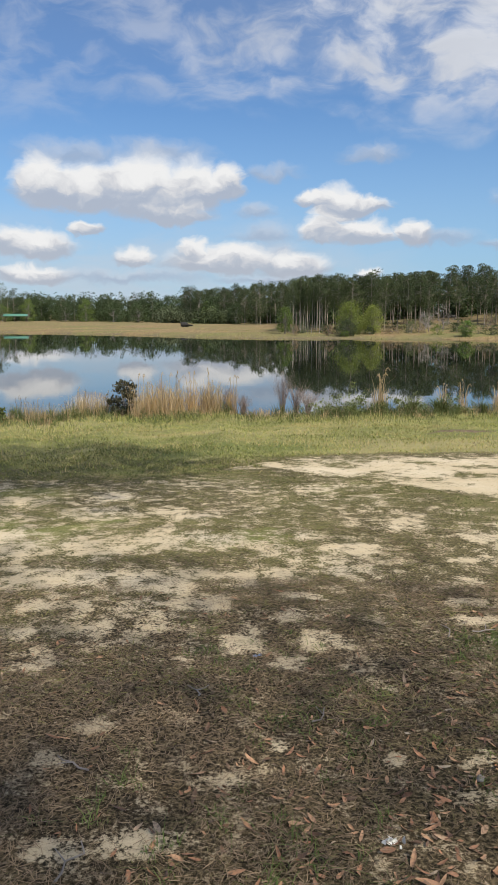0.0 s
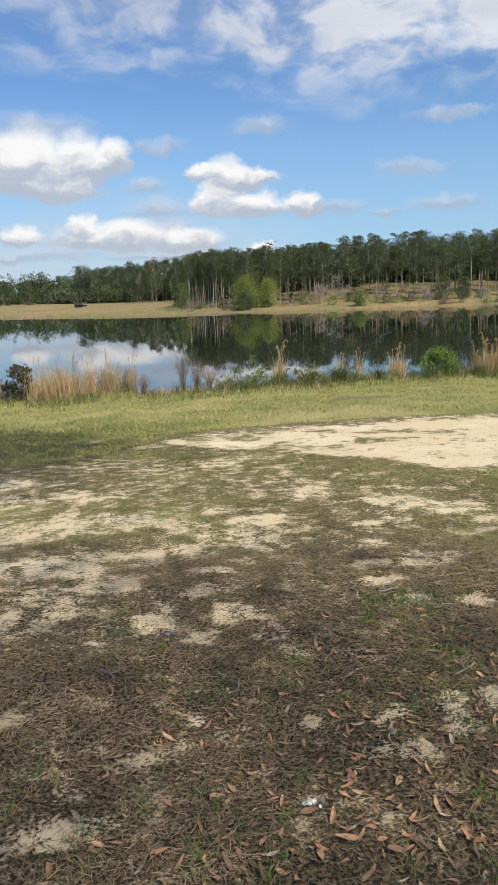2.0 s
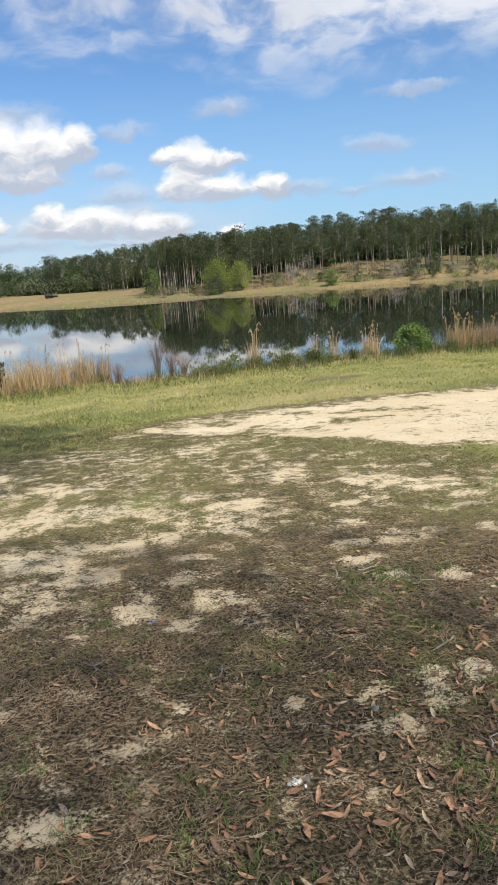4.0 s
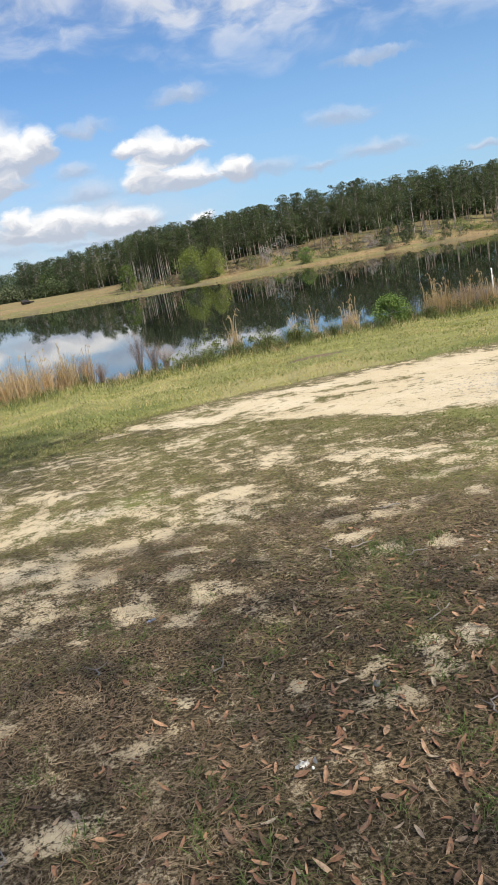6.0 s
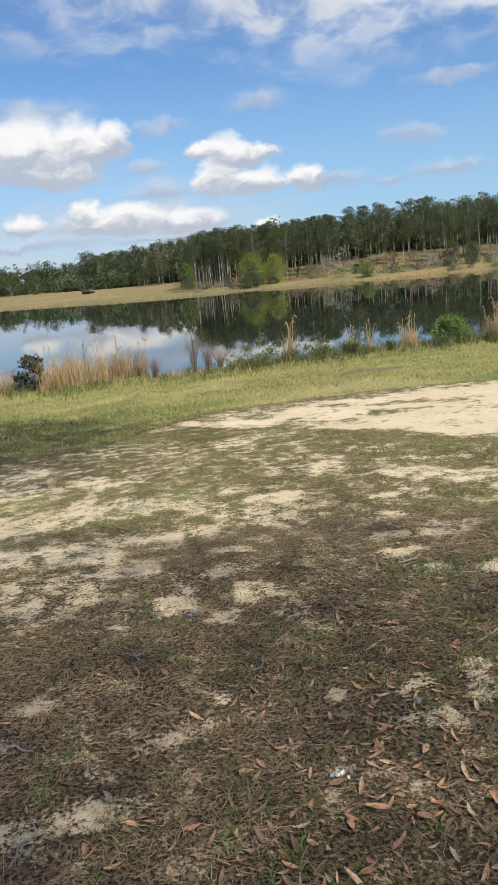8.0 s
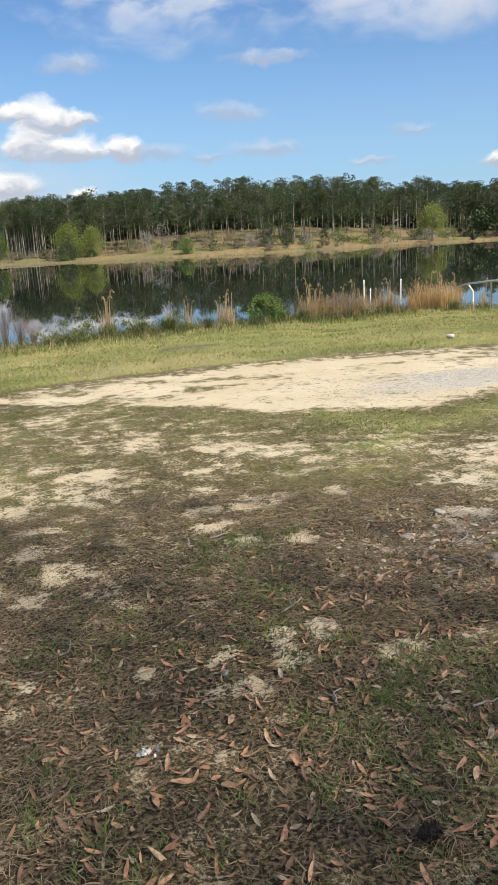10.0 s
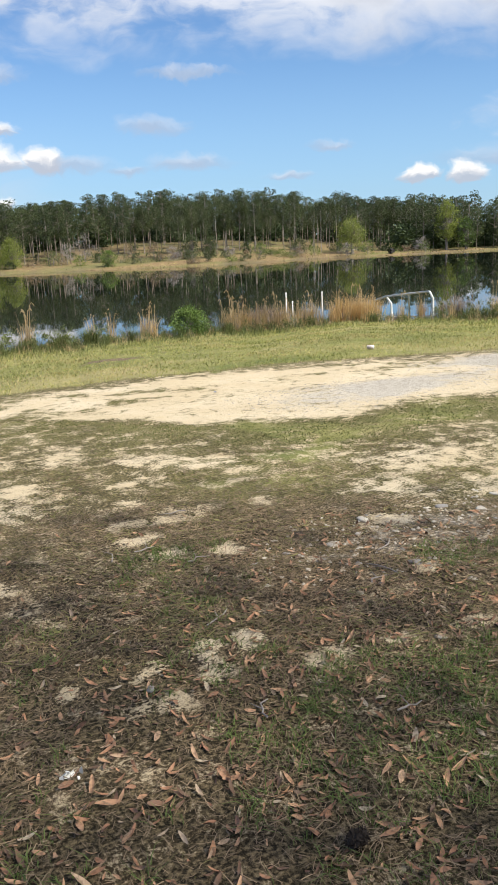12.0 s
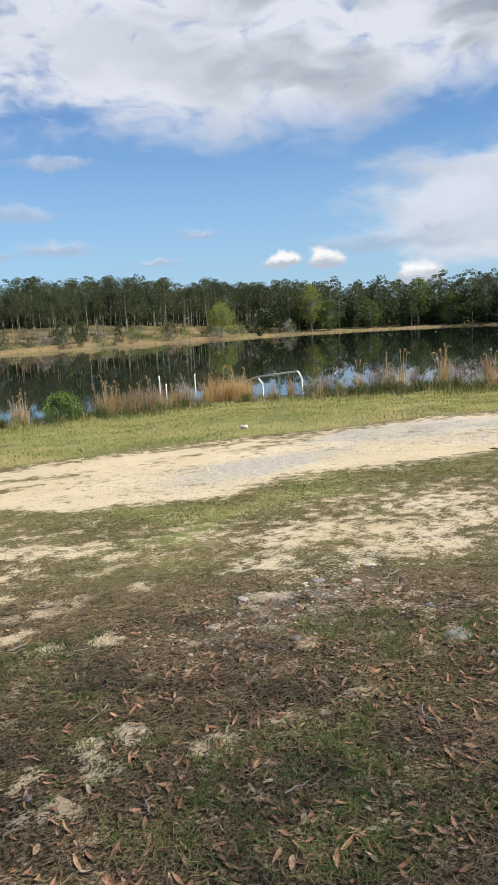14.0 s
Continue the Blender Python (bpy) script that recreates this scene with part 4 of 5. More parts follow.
# each stands sunward of the ground that it shades
for i, (x, y, w) in enumerate([(0.7, 1.2, 8.0), (-1.9, 1.3, 8.0), (-4.8, 1.5, 8.0), (3.0, -0.5, 8.0), (4.9, -1.3, 8.0), (0.2, -1.4, 8.0), (-3.2, -0.6, 8.0), (-3.3, 10.3, 5.2)]):
    shift = 16.0 / math.tan(radians(SUN_EL))
    # the eighth crown hangs aside, keeping its trunk's shadow out of view
    ox, oy = (0.0, 0.0) if i < 7 else (4.9, 3.4)
    shade_pine(301 + i, x - ox + shift * math.sin(radians(SUN_AZ)), y - oy + shift * math.cos(radians(SUN_AZ)), 20.0, w, (1050 if i in (3, 4) else 3600 if i in (1, 2, 6) else 1800 if i in (0, 5) else 2500) if i < 7 else 6400, ox, oy)


def far_grass():
    """Tussocks of dry grass over the far bank and slope."""
    rng = np.random.default_rng(330)
    n = 30000
    az = rng.uniform(-26, 58, n)
    r = shore_far(az) + rng.uniform(-1.5, 1, n) + 62 * rng.uniform(0, 1, n) ** 1.8
    x, y = r * np.sin(np.radians(az)), r * np.cos(np.radians(az))
    keep = fbm(x * 0.08, y * 0.08, 81) + rng.uniform(-.2, .2, n) > 0.42
    x, y = x[keep], y[keep]
    for name, mat, pick, h in (("far_dry_grass", M_STRAW, slice(0, None, 2), 0.13), ("far_green_grass", M_GRASS, slice(1, None, 4), 0.16), ("far_brown_grass", M_BROWN, slice(3, None, 4), 0.15)):
        xs, ys = x[pick], y[pick]
        ob = new(name, Geo().blades(np.stack([xs, ys, land(xs, ys) - 0.04], 1), h, 0.07, rng, 0.8, 0.3).mesh(name, mat))
        tagged(ob, "rough dry grass over the far bank", "grass", kind="stuff")


far_grass()


# ---------------------------------------------------------------- near shore plants
M_METAL = material("weathered_metal", lambda k, ins: (
    k.put(ins["Base Color"], k.mix(k.ramp(k.noise(place(k), 18.0, 4.0), 0.35, 0.7), (0.62, 0.61, 0.58), (0.80, 0.80, 0.78))),
    k.put(ins["Roughness"], 0.45), k.put(ins["Metallic"], 0.0)))


def tuft(rng, n, radius):
    a, d = rng.uniform(0, 2 * math.pi, n), radius * np.sqrt(rng.uniform(0, 1, n))
    return np.stack([d * np.cos(a), d * np.sin(a), np.full(n, -0.03)], 1)


def clump_proto(name, seed, h, radius, n, mat, label, lean=0.22, width=0.012, heads=0, droop=0.2, arch=0.0):
    rng = np.random.default_rng(seed)
    e = thing(name, (0, 0, 0), label, "reed clump", "clumps along the shore")
    part("foliage", Geo().blades(tuft(rng, n, radius), h, width, rng, lean, droop), mat, e)
    if heads:
        g = Geo()
        for i in range(heads):
            a, d = rng.uniform(0, 6.28), radius * rng.uniform(0, 1)
            x, y, hh = d * math.cos(a), d * math.sin(a), h * rng.uniform(0.85, 1.25)
            tx, ty = x + rng.normal(0, .10), y + rng.normal(0, .10)
            if arch:
                b = h * arch * rng.uniform(0.2, 0.45)
                bx, by = b * math.cos(a), b * math.sin(a)
                pts = np.array([(x, y, 0), (x + bx * .12, y + by * .12, hh * .6), (x + bx * .4, y + by * .4, hh * .93), (x + bx * .75, y + by * .75, hh), (x + bx * 1.15, y + by * 1.15, hh * .93)])
                g.tube(pts, [0.006, 0.006, 0.005, 0.004, 0.003], 3, False)
                f = rng.uniform(1.2, 4.0, 30)
                c = np.stack([np.interp(f, range(5), pts[:, i]) for i in range(3)], 1) + rng.normal(0, 0.007, (30, 3))
                g.leaves(c, 0.014, rng, 0, 1.8, 0.35)
            else:
                g.tube([(x, y, 0), ((x + tx) / 2, (y + ty) / 2, hh * .55), (tx, ty, hh)], [0.006, 0.005, 0.004], 3, False)
                c = np.array([tx, ty, hh]) + rng.normal(size=(12, 3)) * np.array([.02, .02, .08]) - np.array([0, 0, .06])
                g.leaves(c, 0.016, rng, 0, 1.6)
        part("plume", g, M_TAN if arch else M_BROWN, e)
    return e


def shore_spots(items, off=0.0):
    out = []
    for az, d, s in items:
        out.append(stand(az, float(shore_near(az)) + d + off, s))
    return out


sedge = [clump_proto("broomsedge_clump", 400 + i, 1.0, 0.26, 190, M_SEDGE, "orange broomsedge clump at the water's edge", 0.3, 0.008, 2, 0.45, 0.3) for i in range(3)]
slim = [clump_proto("broomsedge_clump", 440 + i, 0.95, 0.13, 60, M_TAN if i == 1 else M_SEDGE, "slender dry broomsedge clump with arching plumes", 0.2, 0.008, 3, 0.5, 0.42) for i in range(3)]
tan = [clump_proto("reed_clump", 410 + i, 0.9, 0.32, 64, M_TAN, "dry tan reed clump at the water's edge", 0.3, 0.011, 5) for i in range(3)]
dense = [clump_proto("reed_clump", 450 + i, 1.0, 0.32, 110, M_TAN, "pale tan sedge clump at the water's edge", 0.42, 0.009, 2, 0.3, 0.25) for i in range(3)]
brown = [clump_proto("weed_clump", 420 + i, 0.8, 0.32, 60, M_BROWN, "brown dried weeds at the water's edge", 0.25, 0.009, 5) for i in range(3)]
lush = [clump_proto("sedge_clump", 430 + i, 0.5, 0.25, 110, M_LUSH, "green sedge clump on the bank", 0.4, 0.014) for i in range(2)]
rnd.seed(11)
# broomsedge: the big clump by the rail, smaller ones along the bank
row_of(sedge, shore_spots([(31.4 + 0.26 * i, 0.3 + 0.5 * (i % 3), (0.62, 0.95, 0.78, 1.08)[i % 4]) for i in range(12)]))
row_of(slim, shore_spots([(17.6, .5, .9), (17.9, .7, 1.0), (18.3, .4, .85), (13.9, .6, .9), (23.4, .5, .9), (23.9, .6, .95), (24.6, .8, 1.0), (26.3, .5, .9), (27.4, .6, 1.0), (28.9, .5, .85), (29.9, .4, .95), (36.2, .5, .8), (37.6, .4, .9), (9.3, .4, 1.15), (9.6, .6, 1.0), (15.3, .5, 1.0), (24.2, .3, 1.1), (25.1, .4, .95), (27.9, .4, .95), (44.6, .5, 1.15), (45.7, .4, 1.2), (48.5, .5, 1.45), (48.8, .6, 1.3), (42.6, .5, 1.0), (51.8, .5, 1.3), (53.2, .4, 1.2)]
       + [(-7.4 + 1.0 * i, 0.4 + 0.4 * (i % 3), 0.75 + 0.1 * (i % 4)) for i in range(7)]))
row_of(dense, shore_spots([(-8.3 + 0.26 * i + rnd.uniform(-.1, .1), 0.2 + 0.4 * (i % 3), rnd.uniform(.6, 1.12)) for i in range(8)] + [(-5.75, .4, 1.05), (-5.45, .6, .95), (-3.35, .5, .95), (-3.0, .4, 1.1), (-2.75, .7, .9)]
       + [(-16 + 0.8 * i, 0.3, rnd.uniform(.4, .7)) for i in range(7)] + [(24.6 + 1.3 * i + rnd.uniform(-.3, .3), .5, rnd.uniform(.5, .95)) for i in range(5)]))
row_of(tan, shore_spots([(-16 + 1.3 * i + rnd.uniform(-.4, .4), rnd.uniform(.3, 1.6), rnd.uniform(.4, .75)) for i in range(12)]
       + [(22.6 + 1.0 * i + rnd.uniform(-.4, .4), rnd.uniform(.3, 1.6), rnd.uniform(.3, .8)) for i in range(9)]
       + [(26 + 1.1 * i, rnd.uniform(.2, .8), rnd.uniform(.4, .9)) for i in range(5)]
       + [(39 + 1.3 * i + rnd.uniform(-.6, .6), rnd.uniform(.3, 1.8), rnd.uniform(.35, 1.0)) for i in range(13)]))
row_of(brown, shore_spots([(-17 + 1.5 * i + rnd.uniform(-.4, .4), rnd.uniform(.2, 1.8), rnd.uniform(.5, .9)) for i in range(11)]
       + [(7 + 1.5 * i + rnd.uniform(-.4, .4), rnd.uniform(.3, 1.6), rnd.uniform(.35, .7)) for i in range(20)]
       + [(38 + 1.25 * i + rnd.uniform(-.6, .6), rnd.uniform(.3, 1.8), rnd.uniform(.4, 1.05)) for i in range(13)]))
row_of(lush, shore_spots([(5 + 0.9 * i + rnd.uniform(-.4, .4), rnd.uniform(-.2, .9), rnd.uniform(.35, .75)) for i in range(36)]
       + [(40 + 0.7 * i + rnd.uniform(-.3, .3), rnd.uniform(-.1, .9), rnd.uniform(.6, 1.1)) for i in range(20)]
       + [(-18 + 1.0 * i, rnd.uniform(0, .8), rnd.uniform(.4, .8)) for i in range(10)]))


def leafy_bush(name, seed, az, d, h, w, mat, label, leaves, size):
    e = tree_thing(name, broad_geo(seed, h, w, leaves=leaves, size=size, low=0.06, trunk=0.02), mat, M_GREY_BARK, label, "bush")
    e.location = at(az, float(shore_near(az)) + d)


leafy_bush("green_bush", 500, 20.95, 0.3, 0.82, 1.05, M_BUSH, "bright green leafy bush at the water's edge", 4000, 0.032)
leafy_bush("dark_shrub", 501, -9.3, 0.2, 0.95, 0.8, M_SHRUB, "dark leathery-leaved shrub among dry reeds", 900, 0.05)
leafy_bush("dark_shrub", 502, -19.3, 0.0, 0.5, 1.2, M_LUSH, "low dark green shrub on the bank", 700, 0.06)
for i, (az, h, w) in enumerate([(2.3, 1.2, .8), (3.3, .95, .8), (4.2, .7, .8), (-4.5, .75, .8), (-1.7, .8, .8), (-0.6, .6, .8), (-6.6, 1.0, .5), (40.2, .7, .9), (49.5, .9, .9), (51.5, 1.0, .9), (46.5, .75, .7), (25.7, .7, .9), (26.6, .75, .9), (27.3, .6, .8), (29.4, .55, .8), (37.6, .5, .7), (39.1, .6, .8), (43.8, .8, .9), (54.2, .9, 1.0)]):
    e = thing("bare_shrub", at(az, float(shore_near(az)) + .7), "leafless pinkish-brown shrub with thin twigs", "shrub")
    part("brushwood", bare_geo(510 + i, h * 1.1, w, 70, 0.0055), M_TWIG, e)


def brink_weeds(name, seed, n, az0, az1, d0, d1, h, w, mat, label):
    """Low weeds along the brink of the bank."""
    rng = np.random.default_rng(seed)
    az = rng.uniform(az0, az1, n)
    keep = fbm(az * 1.7, az * 0 + seed, 3) + rng.uniform(-.16, .16, n) > 0.52
    az = az[keep]
    r = shore_near(az) + rng.uniform(d0, d1, len(az))
    x, y = r * np.sin(np.radians(az)), r * np.cos(np.radians(az))
    hh = h * (0.15 + 1.7 * fbm(az * 3.1, az * 0 + seed + 2, 4)) * step(r - shore_near(az), d0 - 0.4, d0 + 0.9)
    ob = new(name, Geo().blades(np.stack([x, y, land(x, y) - 0.02], 1), hh, w, rng, 0.5, 0.35).mesh(name, mat))
    tagged(ob, label, "weeds", kind="stuff")


brink_weeds("green_weeds", 520, 13000, -20, 58, -1.9, 1.0, 0.20, 0.014, M_LUSH, "low green weeds along the brink")
brink_weeds("rank_weeds", 523, 9000, -20, 58, -0.5, 0.9, 0.40, 0.012, M_LUSH, "taller rank weeds along the brink")
brink_weeds("dry_weeds", 521, 7500, -20, 58, -1.2, 1.3, 0.29, 0.010, M_TAN, "low dry weeds along the brink")
brink_weeds("brown_weeds", 522, 6000, -20, 58, -0.8, 1.6, 0.26, 0.010, M_BROWN, "low brown weeds along the brink")


def leafy_weed(seed, h, w):
    return tree_thing("leafy_weed", broad_geo(seed, h, w, leaves=200, size=0.028, low=0.04, trunk=0.012, slim=0.35), M_WEED, M_LUSH, "leafy green weed growing on the brink", "weed", "weeds on the brink")


def sword_clump(seed, h):
    """Stiff narrow leaves fanning out from one root."""
    e = thing("sword_leaved_clump", (0, 0, 0), "dark green clump of stiff sword-shaped leaves", "weed", "weeds on the brink")
    rng = np.random.default_rng(seed)
    part("foliage", Geo().blades(tuft(rng, 70, 0.10), h, 0.022, rng, 0.95, 0.25), M_LUSH, e)
    return e


row_of([sword_clump(540 + i, 0.5) for i in range(2)], shore_spots(
    [(11.5, .1, 1.0), (11.9, .2, 1.1), (13.5, .2, 1.0), (13.9, .1, 1.15), (12.6, .0, .7), (16.6, .2, .8), (6.3, .1, .7)]))
rnd.seed(31)
row_of([leafy_weed(530 + i, 0.42 + 0.06 * i, 0.5) for i in range(4)], shore_spots(
    [(rnd.uniform(3.5, 15), rnd.uniform(-.6, .5), rnd.uniform(.5, 1.05)) for i in range(34)] + [(rnd.uniform(15, 36), rnd.uniform(-.4, .5), rnd.uniform(.3, .65)) for i in range(20)]
    + [(rnd.uniform(-18, 3), rnd.uniform(-.5, .4), rnd.uniform(.25, .5)) for i in range(12)] + [(rnd.uniform(38, 55), rnd.uniform(-.6, .6), rnd.uniform(.5, 1.0)) for i in range(34)] + [(rnd.uniform(22.5, 30), rnd.uniform(-.5, .3), rnd.uniform(.4, .75)) for i in range(14)] + [(6.5, .2, 1.2), (7.7, .3, 1.45), (8.1, .2, 1.2), (10.3, .1, 1.1)]))

# ---------------------------------------------------------------- rail and posts
def pipe_post(az, r, top, lean=0.0):
    e = thing("pipe_post", at(az, r), "white plastic pipe standing at the water's edge", "post", "pipe posts")
    h = top - e.location.z
    part("pipe", Geo().tube([(0, 0, -0.4), (lean, 0, h)], [0.019, 0.019], 10), M_METAL, e)
    part("cap", Geo().tube([(lean, 0, h - 0.01), (lean, 0, h + 0.05)], [0.024, 0.024], 10), M_METAL, e)


pipe_post(28.05, 26.0, -0.26, -0.03)
pipe_post(30.6, 26.0, -0.27, -0.01)
pipe_post(28.45, 27.0, -0.62, 0.0)


def dock_rail():
    e = thing("handrail", at(36.8, 26.5), "white metal handrail stepping down to the water", "handrail")
    base = e.location

    def spot(az, r, z):
        return (r * math.sin(radians(az)) - base.x, r * math.cos(radians(az)) - base.y, z - base.z)
    near_top, far_top, end_top = spot(38.15, 25.5, -0.28), spot(35.15, 27.5, -0.55), spot(34.3, 29.0, -0.80)
    part("post", Geo().tube([spot(38.45, 25.5, -1.7), spot(38.4, 25.5, -0.5), near_top], [.035] * 3, 10), M_METAL, e)
    part("post", Geo().tube([spot(35.6, 27.5, -2.3), spot(35.5, 27.5, -0.8), far_top], [.035] * 3, 10), M_METAL, e)
    part("rail", Geo().tube([near_top, spot(36.7, 26.5, -0.41), far_top], [.032] * 3, 10), M_METAL, e)
    part("rail", Geo().tube([far_top, end_top], [.032] * 2, 10), M_METAL, e)
    part("lower_rail", Geo().tube([spot(35.3, 27.5, -1.22), spot(34.2, 29.0, -1.45)], [.026] * 2, 8), M_METAL, e)
    part("lower_rail", Geo().tube([spot(35.45, 27.5, -1.60), spot(34.25, 29.0, -1.85)], [.026] * 2, 8), M_METAL, e)
    part("post", Geo().tube([end_top, spot(34.25, 29.0, -2.6)], [.03] * 2, 10), M_METAL, e)
    part("post", Geo().tube([spot(36.7, 26.5, -0.42), spot(36.95, 26.5, -2.2)], [.028] * 2, 10), M_METAL, e)
    part("mid_rail", Geo().tube([spot(38.4, 25.5, -1.05), spot(35.6, 27.5, -1.25)], [.022] * 2, 8), M_METAL, e)


dock_rail()


# ---------------------------------------------------------------- grass, litter and stones
def scatter_points(rng, n, az0, az1, r0, r1):
    az, r = np.radians(rng.uniform(az0, az1, n)), np.sqrt(rng.uniform(r0 ** 2, r1 ** 2, n))
    return r * np.sin(az), r * np.cos(az)


def on_land(x, y, lift=0.0):
    return np.stack([x, y, land(x, y) + lift], 1)


def grass_field(name, seed, n, az0, az1, r0, r1, chance, h, w, mat, label, lean=0.45):
    rng = np.random.default_rng(seed)
    x, y = scatter_points(rng, n, az0, az1, r0, r1)
    keep = rng.uniform(0, 1, n) < chance(x, y)
    x, y = x[keep], y[keep]
    ob = new(name, Geo().blades(on_land(x, y, -0.01), h, w, rng, lean, 0.35).mesh(name, mat))
    return tagged(ob, label, "grass", kind="stuff")


def lawn_chance(x, y):
    r, az = np.hypot(x, y), np.degrees(np.arctan2(x, y))
    return cover(x, y)[3] * step(np.hypot((x - MUD[0]) / MUD[2], (y - MUD[1]) / MUD[3]), 0.6, 1.2) * (1 - 0.8 * step(r, shore_near(az) + 0.2, shore_near(az) + 1.5)) * (0.35 + 0.8 * fbm(x * 1.3, y * 1.3, 71))


def turf_chance(x, y):
    s, g, green, lawn = cover(x, y)
    return (1 - step(s, 0.35, 0.7)) * (1 - step(g, .4, .8)) * (0.3 + 0.7 * green) * step(fbm(x * 3.0, y * 3.0, 72), 0.42, 0.58)


def patchy(seed, lo, hi, scale=0.55):
    def chance(x, y):
        return lawn_chance(x, y) * step(fbm(x * scale, y * scale * 1.6, seed, 5), lo, hi)
    return chance


grass_field("grass_bank", 600, 74000, -22, 60, 8.5, 26, lawn_chance, 0.055, 0.009, M_GRASS, "sunlit green grass on the bank", 1.4)
grass_field("grass_bank_dark", 604, 110000, -22, 60, 8.5, 26, patchy(83, 0.36, 0.66, 1.0), 0.06, 0.010, M_DEEP, "patches of deeper green grass on the bank", 1.4)
grass_field("grass_bank_dry", 601, 110000, -22, 60, 9, 26, patchy(84, 0.42, 0.66, 0.8), 0.075, 0.007, M_STRAW, "dry straw-coloured grass on the bank", 1.3)
grass_field("grass_bank_brown", 605, 26000, -22, 60, 9, 26, patchy(85, 0.5, 0.66, 1.1), 0.05, 0.007, M_BROWN, "withered brown stalks in the bank's grass", 1.1)
def brink_chance(x, y):
    r, az = np.hypot(x, y), np.degrees(np.arctan2(x, y))
    d = r - shore_near(az)
    return step(d, -4.5, -0.8) * (1 - step(d, 0.2, 0.8)) * step(fbm(x * 0.9, y * 0.9, 87, 5), 0.38, 0.62)


grass_field("tall_grass", 606, 36000, -22, 60, 16, 27, brink_chance, 0.13, 0.010, M_GRASS, "longer rough grass towards the brink", 0.7)
grass_field("tall_grass_green", 607, 26000, -22, 60, 16, 27, brink_chance, 0.15, 0.011, M_WEED, "longer green grass towards the brink", 0.7)
grass_field("thick_turf", 608, 150000, -24, 60, 4, 13.5, lambda x, y: thick_turf(x, y) * (1 - step(cover(x, y)[0], 0.4, 0.75)), 0.03, 0.007, M_DENSE, "close dark green turf", 1.3)
grass_field("turf", 602, 160000, -24, 62, 2.8, 10.5, turf_chance, 0.02, 0.006, M_TURF, "sparse short grass on sandy ground", 1.6)
grass_field("turf_near", 603, 60000, -26, 62, 1.5, 4.2, lambda x, y: turf_chance(x, y) * (0.35 + 0.9 * step(x, 0.3, 1.6)), 0.027, 0.003, M_TURF, "thin green grass among fallen leaves", 1.2)


def strands(name, seed, n, r0, r1, half, width, mat, label, chance):
    """Dead stalks and needles lying every way on the ground."""
    rng = np.random.default_rng(seed)
    x, y = scatter_points(rng, n, -26, 62, r0, r1)
    keep = rng.uniform(0, 1, n) < chance(x, y)
    x, y = x[keep], y[keep]
    n = len(x)
    a, ln = rng.uniform(0, math.pi, n), half * rng.uniform(0.4, 1.5, n)
    d = np.stack([np.cos(a), np.sin(a), rng.normal(0, 0.22, n)], 1) * ln[:, None]
    side = np.stack([-np.sin(a), np.cos(a), rng.normal(0, 0.4, n)], 1) * width * rng.uniform(0.6, 1.4, n)[:, None]
    bend = np.stack([-np.sin(a), np.cos(a), 0 * a], 1) * (ln * rng.normal(0, 0.18, n))[:, None]
    c = on_land(x, y, 0.0) + np.array([0, 0, 1]) * rng.uniform(0.002, 0.02, n)[:, None]
    v = np.stack([c - d - side, c - d + side, c + bend + side, c + bend - side, c + d], 1).reshape(-1, 3)
    f = np.arange(n)[:, None] * 5
    ob = new(name, Geo().add(v, f + np.array([[0, 1, 2, 3]]), f + np.array([[3, 2, 4]])).mesh(name, mat))
    tagged(ob, label, "litter", kind="stuff")


def matted(x, y):
    return (1 - 0.40 * step(cover(x, y)[0], 0.28, 0.6)) * (0.35 + 0.75 * step(fbm(x * 1.7, y * 1.7, 75), .35, .65))


def tangled(x, y):
    s, g, green, lawn = cover(x, y)
    return (1 - 0.97 * step(s, 0.3, 0.6)) * (1 - step(g, .4, .8)) * step(fbm(x * 2.4, y * 2.4, 76, 5), 0.40, 0.56)


strands("pine_needles", 610, 78000, 1.4, 5.0, 0.024, 0.0010, M_NEEDLE, "brown fallen pine needles and dead grass", matted)
strands("dead_grass", 611, 120000, 3.0, 11.0, 0.024, 0.0018, M_TURF, "matted olive-brown grass on sandy ground", tangled)
strands("brown_stalks", 612, 36000, 3.0, 6.5, 0.024, 0.0016, M_NEEDLE, "dead brown stalks on sandy ground", tangled)


def green_tufts():
    """Small bright tufts between the leaves."""
    rng = np.random.default_rng(615)
    x, y = scatter_points(rng, 2600, -24, 60, 1.4, 4.2)
    keep = rng.uniform(0, 1, len(x)) < (0.2 + 0.7 * step(x, 0.4, 1.8)) * step(fbm(x * 1.4, y * 1.4, 78), 0.42, 0.6)
    x, y = np.repeat(x[keep], 16), np.repeat(y[keep], 16)
    n = len(x)
    x, y = x + rng.normal(0, 0.022, n), y + rng.normal(0, 0.022, n)
    ob = new("grass_tufts", Geo().blades(on_land(x, y, -0.005), 0.040, 0.0036, rng, 1.2, 0.5).mesh("grass_tufts", M_TUFT))
    tagged(ob, "small bright green grass tufts", "grass", kind="stuff")


green_tufts()


